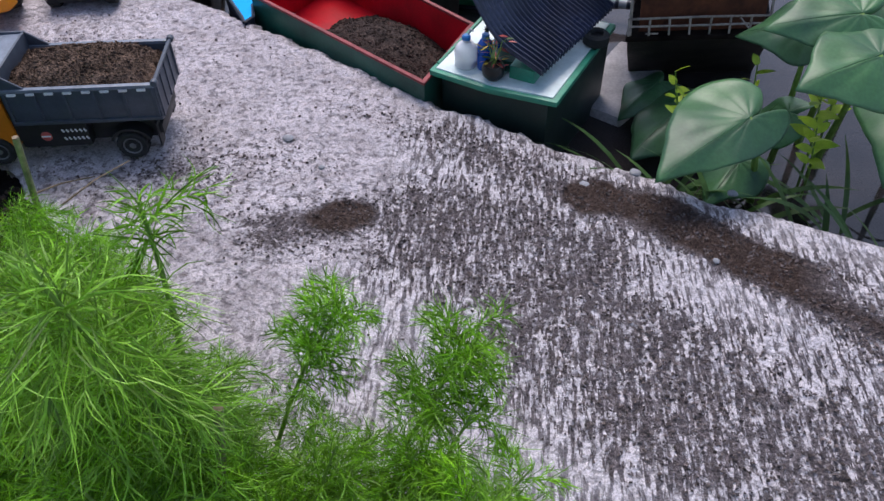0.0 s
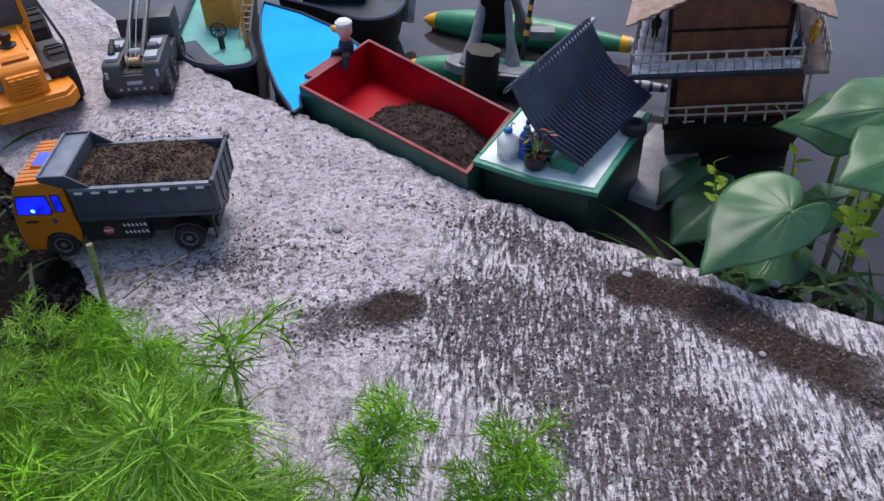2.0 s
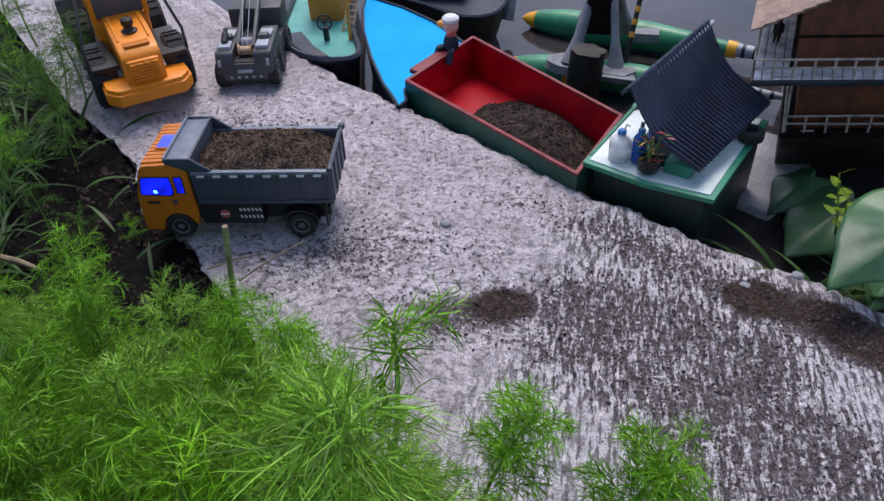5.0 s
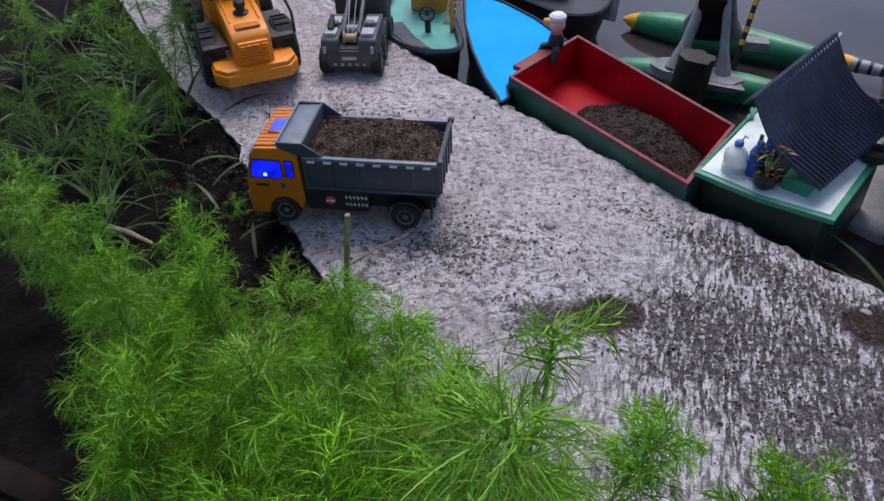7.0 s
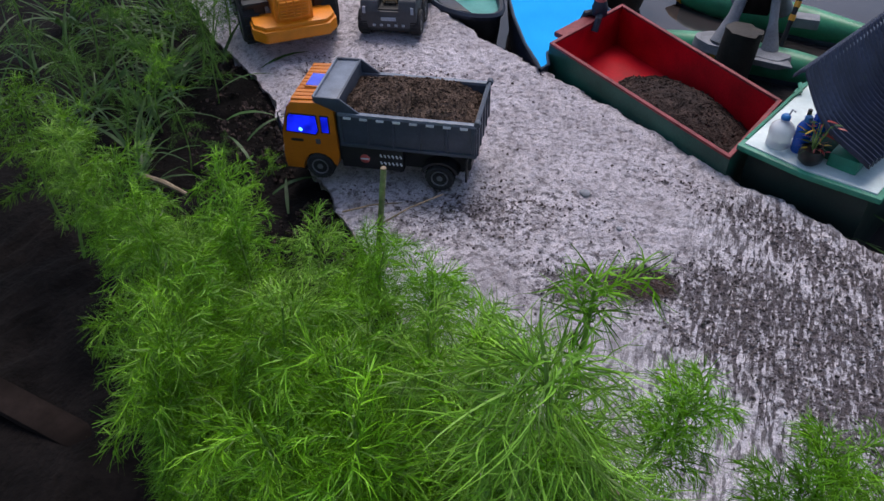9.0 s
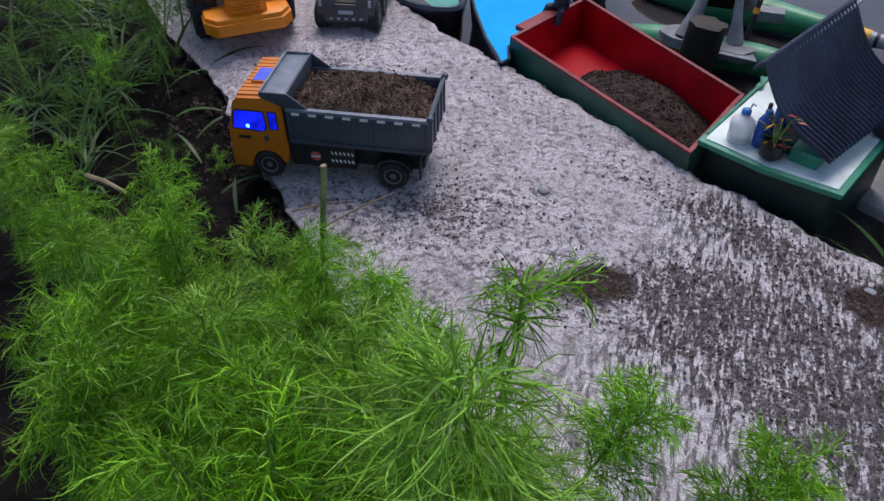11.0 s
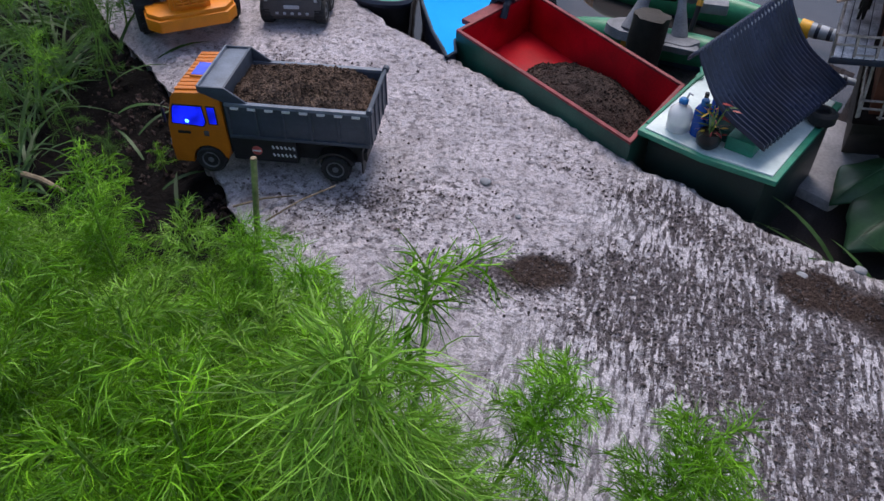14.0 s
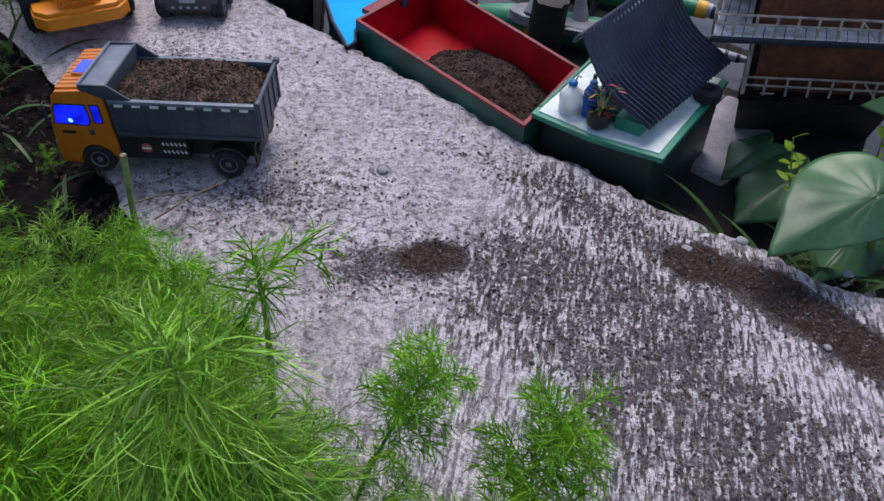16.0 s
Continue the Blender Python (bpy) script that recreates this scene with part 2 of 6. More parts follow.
def slab_mat():
    """Cement skin with dark grit in its pits and brushed grooves; the soil attribute says how thickly it is strewn."""
    m = bpy.data.materials.new("brushed_cement")
    m.use_nodes = True
    nt = m.node_tree
    n, li = nt.nodes, nt.links
    b = n["Principled BSDF"]
    tc = n.new("ShaderNodeTexCoord")

    def nz(scale, detail=5, vec=None, rough=0.55):
        k = n.new("ShaderNodeTexNoise")
        k.inputs["Scale"].default_value, k.inputs["Detail"].default_value, k.inputs["Roughness"].default_value = scale, detail, rough
        li.new(vec or tc.outputs["Object"], k.inputs["Vector"])
        return k.outputs[0]

    def rng(src, a, c, lo=0.0, hi=1.0):
        k = n.new("ShaderNodeMapRange")
        for i, v in enumerate((a, c, lo, hi)):
            k.inputs[i + 1].default_value = v
        li.new(src, k.inputs[0])
        return k.outputs[0]

    def op(kind, a, c):
        k = n.new("ShaderNodeMath")
        k.operation = kind
        for i, v in enumerate((a, c)):
            if isinstance(v, (int, float)):
                k.inputs[i].default_value = v
            else:
                li.new(v, k.inputs[i])
        return k.outputs[0]

    def blend(f, a, c):
        k = n.new("ShaderNodeMix")
        k.data_type = "RGBA"
        if isinstance(f, float):
            k.inputs[0].default_value = f
        else:
            li.new(f, k.inputs[0])
        for i, v in ((6, a), (7, c)):
            if isinstance(v, tuple):
                k.inputs[i].default_value = (*v, 1)
            else:
                li.new(v, k.inputs[i])
        return k.outputs[2]

    def attr(name):
        k = n.new("ShaderNodeAttribute")
        k.attribute_name = name
        return k.outputs["Fac"]

    soil, low, brushed = attr("soil"), attr("low"), attr("brushed")
    mp = n.new("ShaderNodeMapping")
    mp.inputs["Rotation"].default_value = (0, 0, radians(-BRUSH_TURN))
    mp.inputs["Scale"].default_value = (1.0, 0.17, 1.0)
    li.new(tc.outputs["Object"], mp.inputs["Vector"])
    streak = nz(240, 7, mp.outputs[0], 0.70)
    coarse = nz(120, 4, mp.outputs[0], 0.6)
    streak = op("ADD", op("MULTIPLY", streak, 0.72), op("MULTIPLY", coarse, 0.28))
    grain, pits, broad = nz(520, 5, None, 0.65), nz(95, 8, None, 0.75), nz(7, 6, None, 0.6)
    specks, cloud = nz(210, 5, None, 0.62), nz(24, 6, None, 0.65)
    cement = blend(rng(broad, 0.36, 0.64), (0.88, 0.81, 0.86), (0.70, 0.64, 0.675))
    cement = blend(rng(cloud, 0.46, 0.68, 0.0, 0.62), cement, (0.45, 0.395, 0.415))
    cement = blend(op("MULTIPLY", brushed, 0.8), cement, (0.93, 0.875, 0.915))
    cement = blend(rng(grain, 0.49, 0.63, 0.0, 0.52), cement, (0.26, 0.23, 0.24))
    clods = rng(op("ADD", op("MULTIPLY", grain, 0.5), op("MULTIPLY", specks, 0.5)), 0.42, 0.58)
    earth = blend(clods, (0.125, 0.103, 0.106), (0.38, 0.325, 0.335))
    brown = blend(clods, (0.055, 0.034, 0.028), (0.17, 0.115, 0.095))
    earth = blend(rng(soil, 0.75, 1.0), earth, brown)
    # dark grit lies in pits and hollows, between brush marks, and wherever soil was spilt
    f = op("ADD", op("MULTIPLY", rng(specks, 0.55, 0.61), 0.85), op("MULTIPLY", rng(pits, 0.525, 0.585), 1.0))
    g = op("MULTIPLY", rng(streak, 0.505, 0.530), brushed)
    f = op("ADD", op("MULTIPLY", f, op("SUBTRACT", 1.0, op("MULTIPLY", brushed, 0.35))), op("MULTIPLY", g, 1.15))
    f = op("ADD", f, op("MULTIPLY", low, 0.55))
    f = op("MULTIPLY", f, op("ADD", 0.40, op("MULTIPLY", soil, 1.3)))
    sc = op("ADD", soil, op("MULTIPLY", op("SUBTRACT", nz(170, 7, None, 0.75), 0.5), 1.9))
    sc = op("ADD", sc, op("MULTIPLY", op("MULTIPLY", op("SUBTRACT", streak, 0.5), 3.4), op("MULTIPLY", brushed, rng(soil, 0.95, 0.6))))
    f = op("MAXIMUM", f, rng(sc, 0.55, 0.68))
    f = rng(f, 0.0, 1.0)
    col = blend(f, cement, earth)
    li.new(col, b.inputs["Base Color"])
    b.inputs["Roughness"].default_value = 0.9
    b.inputs["Specular IOR Level"].default_value = 0.2
    h = op("SUBTRACT", op("ADD", op("MULTIPLY", grain, 0.5), op("MULTIPLY", pits, -0.8)), op("MULTIPLY", f, 0.6))
    bp = n.new("ShaderNodeBump")
    bp.inputs["Strength"].default_value, bp.inputs["Distance"].default_value = 1.0, 0.0060
    li.new(op("ADD", op("ADD", h, op("MULTIPLY", specks, 0.7)), op("MULTIPLY", op("MULTIPLY", clods, f), 0.8)), bp.inputs["Height"])
    li.new(bp.outputs[0], b.inputs["Normal"])
    return m


BRUSH_TURN = 4.0
SLAB = slab_mat()


# ---- mesh helpers ----
def finish(name, bm, material, smooth=40):
    me = bpy.data.meshes.new(name)
    bmesh.ops.recalc_face_normals(bm, faces=bm.faces[:])
    bm.to_mesh(me)
    bm.free()
    me.materials.append(material)
    if smooth:
        me.polygons.foreach_set("use_smooth", [True] * len(me.polygons))
        me.set_sharp_from_angle(angle=radians(smooth))
    return me


def part(name, bm, material, parent=None, label="", smooth=40):
    ob = new(name, finish(name, bm, material, smooth))
    ob.parent = parent
    if label:
        ob["label"] = label
    return ob


def thing(name, m, label, category, group="", kind=""):
    ob = new(name)
    ob.empty_display_size = 0.02
    ob.matrix_basis = m
    return tagged(ob, label, category, group, kind)


def box(bm, lo, hi, bevel=0.0, m=None, seg=2):
    c = [(a + b) / 2 for a, b in zip(lo, hi)]
    s = [abs(b - a) for a, b in zip(lo, hi)]
    r = bmesh.ops.create_cube(bm, size=1.0, matrix=(m or Matrix()) @ Matrix.Translation(c) @ Matrix.Diagonal((*s, 1)))
    if bevel:
        edges = list({e for v in r["verts"] for e in v.link_edges})
        bmesh.ops.bevel(bm, geom=edges, offset=min(bevel, min(s) * 0.45), segments=seg, affect="EDGES", profile=0.6)
    return bm


def tube(bm, pts, r, n=8, cap=True):
    """A round bar through points; r: one radius, or one for each point."""
    pts = [Vector(p) for p in pts]
    rs = r if isinstance(r, (list, tuple)) else [r] * len(pts)
    rings, side = [], None
    for i, p in enumerate(pts):
        d = (pts[min(i + 1, len(pts) - 1)] - pts[max(i - 1, 0)]).normalized()
        if side is None:
            side = d.orthogonal().normalized()
        side = (side - d * side.dot(d)).normalized()
        up = d.cross(side)
        rings.append([bm.verts.new(p + rs[i] * (math.cos(a) * side + math.sin(a) * up)) for a in (2 * math.pi * k / n for k in range(n))])
    for a, b in zip(rings, rings[1:]):
        for k in range(n):
            bm.faces.new((a[k], a[(k + 1) % n], b[(k + 1) % n], b[k]))
    if cap:
        bm.faces.new(rings[0][::-1])
        bm.faces.new(rings[-1])
    return bm


def lathe(bm, prof, n=24, m=None):
    """Turn a profile of (radius, height) round z."""
    m = m or Matrix()
    rings = [[bm.verts.new(m @ Vector((r * math.cos(2 * math.pi * k / n), r * math.sin(2 * math.pi * k / n), z))) for k in range(n)] for r, z in prof]
    for a, b in zip(rings, rings[1:]):
        for k in range(n):
            bm.faces.new((a[k], a[(k + 1) % n], b[(k + 1) % n], b[k]))
    bm.faces.new(rings[0][::-1])
    bm.faces.new(rings[-1])
    return bm


def prism(bm, prof, y0, y1, bevel=0.0, m=None):
    """A side profile of (x, z) carried from y0 to y1."""
    m = m or Matrix()
    a = [bm.verts.new(m @ Vector((x, y0, z))) for x, z in prof]
    b = [bm.verts.new(m @ Vector((x, y1, z))) for x, z in prof]
    k = len(prof)
    f = [bm.faces.new(a), bm.faces.new(b[::-1])]
    f += [bm.faces.new((a[i], b[i], b[(i + 1) % k], a[(i + 1) % k])) for i in range(k)]
    if bevel:
        edges = list({e for face in f for e in face.edges})
        bmesh.ops.bevel(bm, geom=edges, offset=bevel, segments=2, affect="EDGES", profile=0.6)
    return bm


def plate(bm, outline, z0, z1, bevel=0.0, m=None):
    """A flat outline of (x, y) with thickness from z0 to z1."""
    m = m or Matrix()
    a = [bm.verts.new(m @ Vector((x, y, z0))) for x, y in outline]
    b = [bm.verts.new(m @ Vector((x, y, z1))) for x, y in outline]
    k = len(outline)
    f = [bm.faces.new(a[::-1]), bm.faces.new(b)]
    f += [bm.faces.new((a[i], a[(i + 1) % k], b[(i + 1) % k], b[i])) for i in range(k)]
    if bevel:
        edges = list({e for face in f for e in face.edges})
        bmesh.ops.bevel(bm, geom=edges, offset=bevel, segments=2, affect="EDGES", profile=0.6)
    return bm


def B():
    return bmesh.new()


def raw(name, verts, faces, material, parent=None, smooth=True):
    me = bpy.data.meshes.new(name)
    me.from_pydata(verts, [], faces)
    me.materials.append(material)
    if smooth:
        me.polygons.foreach_set("use_smooth", [True] * len(me.polygons))
    ob = new(name, me)
    ob.parent = parent
    return ob


def frame_of(x, y, deg, z=0.0):
    return pose(x, y, z, 0, 0, deg)


def lerp(a, b, t):
    return a + (b - a) * t


def fbm(x, y, z=0.0, octaves=4):
    return noise.fractal((x, y, z), 0.9, 2.1, octaves, noise_basis="PERLIN_ORIGINAL")


# ---- setting ----
WATER_Z = -0.10
LEFT = [(-9.0, 8.4), (-0.95, 1.04), (-0.79, 0.925), (-0.70, 0.828), (-0.61, 0.748), (-0.53, 0.68), (-0.30, 0.43), (-0.10, 0.20), (0.15, -0.10), (4.0, -4.6)]
FAR = [(-8.2, 8.2), (-0.79, 1.41), (-0.634, 1.294), (-0.480, 1.182), (-0.361, 1.105), (-0.237, 1.026), (-0.042, 0.904), (0.138, 0.801), (0.368, 0.703), (8.0, -2.0)]


def along(line, s):
    i = min(int(s), len(line) - 2)
    return Vector(line[i]).lerp(Vector(line[i + 1]), s - i)


def soft(x, a, b):
    t = max(0.0, min(1.0, (x - a) / (b - a)))
    return t * t * (3 - 2 * t)


def blot(x, y, cx, cy, ax, ay, deg):
    """1 in the middle of a tilted oval, 0 outside it."""
    c, s = math.cos(radians(deg)), math.sin(radians(deg))
    u, v = (x - cx) * c + (y - cy) * s, -(x - cx) * s + (y - cy) * c
    return max(0.0, 1.0 - math.hypot(u / ax, v / ay))


def stroke(x, y, line, w):
    """1 on a line of points, falling to 0 at w metres from it."""
    best = 9.0
    for (ax, ay), (bx, by) in zip(line, line[1:]):
        dx, dy = bx - ax, by - ay
        t = max(0.0, min(1.0, ((x - ax) * dx + (y - ay) * dy) / (dx * dx + dy * dy)))
        best = min(best, math.hypot(x - ax - t * dx, y - ay - t * dy))
    return max(0.0, 1.0 - best / w)


STRIP = [(0.135, 0.716), (0.199, 0.696), (0.284, 0.645), (0.354, 0.592), (0.41, 0.53), (0.60, 0.36)]
SPILL = [(-0.03, 0.645), (0.03, 0.620), (0.076, 0.578), (0.103, 0.523), (0.149, 0.478), (0.208, 0.445), (0.29, 0.40), (0.42, 0.30)]


def soil_at(x, y):
    """How thickly spilt soil covers the slab."""
    w = 0.55 * fbm(x * 14, y * 14, 2.0, 4)
    thick = max(2.0 * blot(x, y, -0.157, 0.655, 0.070, 0.040, 20), 2.1 * stroke(x, y, STRIP, 0.052))
    thin = max(
        0.9 * blot(x, y, -0.175, 0.645, 0.14, 0.07, 10),
        1.3 * stroke(x, y, SPILL, 0.125),
        1.1 * blot(x, y, 0.03, 0.655, 0.22, 0.10, -8),
        0.6 * blot(x, y, 0.33, 0.40, 0.22, 0.12, -40),
        0.9 * blot(x, y, 0.06, 0.755, 0.26, 0.07, -30),
        0.5 * blot(x, y, -0.36, 0.72, 0.22, 0.10, 10),
        0.6 * blot(x, y, -0.62, 0.98, 0.20, 0.09, 0),
        0.5 * blot(x, y, -0.62, 0.86, 0.12, 0.16, -45),
        0.5 * blot(x, y, -0.05, 0.82, 0.20, 0.05, -30),
    )
    return max(0.0, min(1.0, max(thick * (1.0 + w), min(0.60, thin * (1.0 + w))) + 0.08 + 0.10 * w))


def slab():
    verts, faces, soil, low, brushed = [], [], [], [], []
    stations = [0, 0.5] + [1 + i * 0.0125 for i in range(560)] + [8 + i * 0.02 for i in range(46)] + [9.0]
    across = [0.0, 0.004, 0.009] + [0.014 + 0.972 * i / 170 for i in range(171)] + [0.990, 0.995, 1.0]
    bt = radians(BRUSH_TURN)
    for s in stations:
        a, b = along(LEFT, s), along(FAR, s)
        d = (b - a).normalized()
        a = a + d * (0.010 * fbm(s * 2.3, 1.0, 5.0, 5))
        b = b + d * (0.014 * fbm(s * 3.1, 7.0, 5.0, 4) + 0.0022 * fbm(s * 9, 3.0, 1.0, 2) + 0.0016 * noise.noise((s * 41, 3.0, 1.0)))
        for v in across:
            p = a.lerp(b, v)
            x, y = p
            edge = (p - b).length
            br = soft(x - 0.22 * (y - 0.7) + 0.05 * fbm(x * 9, y * 9, 8.0, 3), -0.17, -0.05)
            broad = fbm(x * 5, y * 5, 0.0, 3)
            fine = fbm(x * 60, y * 60, 3.0, 4)
            lump = noise.noise((x * 120, y * 120, 1.0))
            u, w = x * math.cos(bt) + y * math.sin(bt), -x * math.sin(bt) + y * math.cos(bt)
            groove = noise.noise((u * 95, w * 12, 4.0))
            rough = soft(edge, 0.16, 0.01)
            left = soft((p - a).length, 0.05, 0.0)
            z = 0.004 * broad + (0.0012 + 0.0022 * rough) * fine + 0.0008 * lump * (1 - 0.5 * br) + 0.0013 * groove * br
            z -= 0.012 * soft(edge, 0.022, 0.0) + 0.012 * left
            so = soil_at(x, y)
            z += 0.004 * max(0.0, so - 0.55) * (1 + fine)
            verts.append((x, y, z))
            soil.append(so)
            low.append(max(0.0, min(1.0, -(fine * 0.9 + lump * 0.4) * (1 - 0.6 * br) - 0.12)))
            brushed.append(br)
    n = len(across)
    for i in range(len(stations) - 1):
        for j in range(n - 1):
            k = i * n + j
            faces.append((k, k + 1, k + n + 1, k + n))
    # the broken sides, down into the water and into the bank
    for col, depth, sign in ((n - 1, -0.22, 1), (0, -0.09, -1)):
        base = [i * n + col for i in range(len(stations))]
        for step in range(1, 6):
            row = []
            for i, s in enumerate(stations):
                a, b = along(LEFT, s), along(FAR, s)
                d = (b - a).normalized() * sign
                x, y, z = verts[base[i]] if step == 1 else verts[prev[i]]
                z2 = lerp(verts[i * n + col][2], depth, step / 5)
                out = 0.010 * fbm(s * 6, z2 * 30, 9.0, 4) - 0.004
                row.append(len(verts))
                verts.append((x + d.x * out, y + d.y * out, z2))
                soil.append(0.55)
                low.append(0.3)
                brushed.append(0.0)
            up = base if step == 1 else prev
            for i in range(len(stations) - 1):
                q = (up[i], up[i + 1], row[i + 1], row[i])
                faces.append(q if sign > 0 else q[::-1])
            prev = row
    faces = [f[::-1] for f in faces]
    ob = raw("slab", verts, faces, SLAB)
    for name, data in (("soil", soil), ("low", low), ("brushed", brushed)):
        ob.data.attributes.new(name, "FLOAT", "POINT").data.foreach_set("value", data)
    return tagged(ob, "rough pale cement slab strewn with dark soil", "pavement", kind="structure")


slab()

bm = B()
bmesh.ops.create_grid(bm, x_segments=60, y_segments=60, size=60, matrix=Matrix.Translation((0, 0, WATER_Z)))
tagged(part("water", bm, WATER), "dark still murky pond water", "water", kind="structure")


def bank():
    """The planted bank beside the slab: near it uneven earth, far off one sheet to the horizon."""
    verts, faces = [], []
    na, nb = 150, 60
    for i in range(na):
        s = i / (na - 1) * 9
        a, b = along(LEFT, s), along(FAR, s)
        d = (a - b).normalized()
        for j in range(nb):
            t = (j / (nb - 1)) ** 2.2
            p = a + d * (-0.05 + t * 1.5)
            z = -0.024 + 0.014 * fbm(p.x * 9, p.y * 9, 1.0, 5) - 0.024 * soft(t * 1.5, 0.03, 0.2) - 0.018 * soft(t * 1.5, 0.25, 0.6)
            z += 0.006 * fbm(p.x * 40, p.y * 40, 1.0, 4)
            z = max(z, -0.09)
            if j == 0:
                z = -0.05
            verts.append((p.x, p.y, z))
    for i in range(na - 1):
        for j in range(nb - 1):
            k = i * nb + j
            faces.append((k, k + nb, k + nb + 1, k + 1))
    m = len(verts)
    last = [i * nb + nb - 1 for i in range(na)]
    for k, i in enumerate(last):
        x, y, z = verts[i]
        a, b = along(LEFT, k / (na - 1) * 9), along(FAR, k / (na - 1) * 9)
        d = (a - b).normalized()
        verts.append((lerp(-70, 15, k / (na - 1)), lerp(15, -70, k / (na - 1)), -0.06))
    for k in range(na - 1):
        faces.append((last[k], m + k, m + k + 1, last[k + 1]))
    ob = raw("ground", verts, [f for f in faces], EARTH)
    return tagged(ob, "dark earth of the planted bank, deep shade in its colour", "ground", kind="structure")


bank()


# ---- dump truck ----
def wheel(parent, x, y, z, r, w, out, name="wheel"):
    """A tyre with tread and a dished rim; out: the side (+1 or -1 along y) to which the rim faces."""
    m = pose(x, y, z, 90 if out < 0 else -90, 0, 0)
    bm = lathe(B(), [(r * 0.60, -w / 2), (r * 0.92, -w / 2), (r, -w * 0.36), (r, w * 0.36), (r * 0.92, w / 2), (r * 0.72, w / 2), (r * 0.66, w * 0.42), (r * 0.60, w * 0.40)], 28, m)
    tyre = part(name, bm, RUBBER, parent)
    for k in range(20):
        a = 2 * math.pi * k / 20
        bm = box(B(), (-0.05 * r, -0.05 * r, -w * 0.36), (0.06 * r, 0.06 * r, w * 0.36), 0, m @ pose(r * 0.99 * math.cos(a), r * 0.99 * math.sin(a), 0, 0, 0, math.degrees(a)))
        part("tread_lug", bm, RUBBER, tyre, "", 0)
    bm = lathe(B(), [(r * 0.64, -w * 0.3), (r * 0.64, w * 0.40), (r * 0.58, w * 0.46), (r * 0.52, w * 0.40), (r * 0.44, w * 0.18), (r * 0.26, w * 0.16), (r * 0.22, w * 0.40), (r * 0.12, w * 0.44)], 24, m)
    for k in range(6):
        a = 2 * math.pi * k / 6
        lathe(bm, [(r * 0.04, w * 0.1), (r * 0.04, w * 0.26), (r * 0.01, w * 0.28)], 6, m @ Matrix.Translation((r * 0.35 * math.cos(a), r * 0.35 * math.sin(a), 0)))
    part("rim", bm, RIM, tyre, "grey plastic rim")
    return tyre


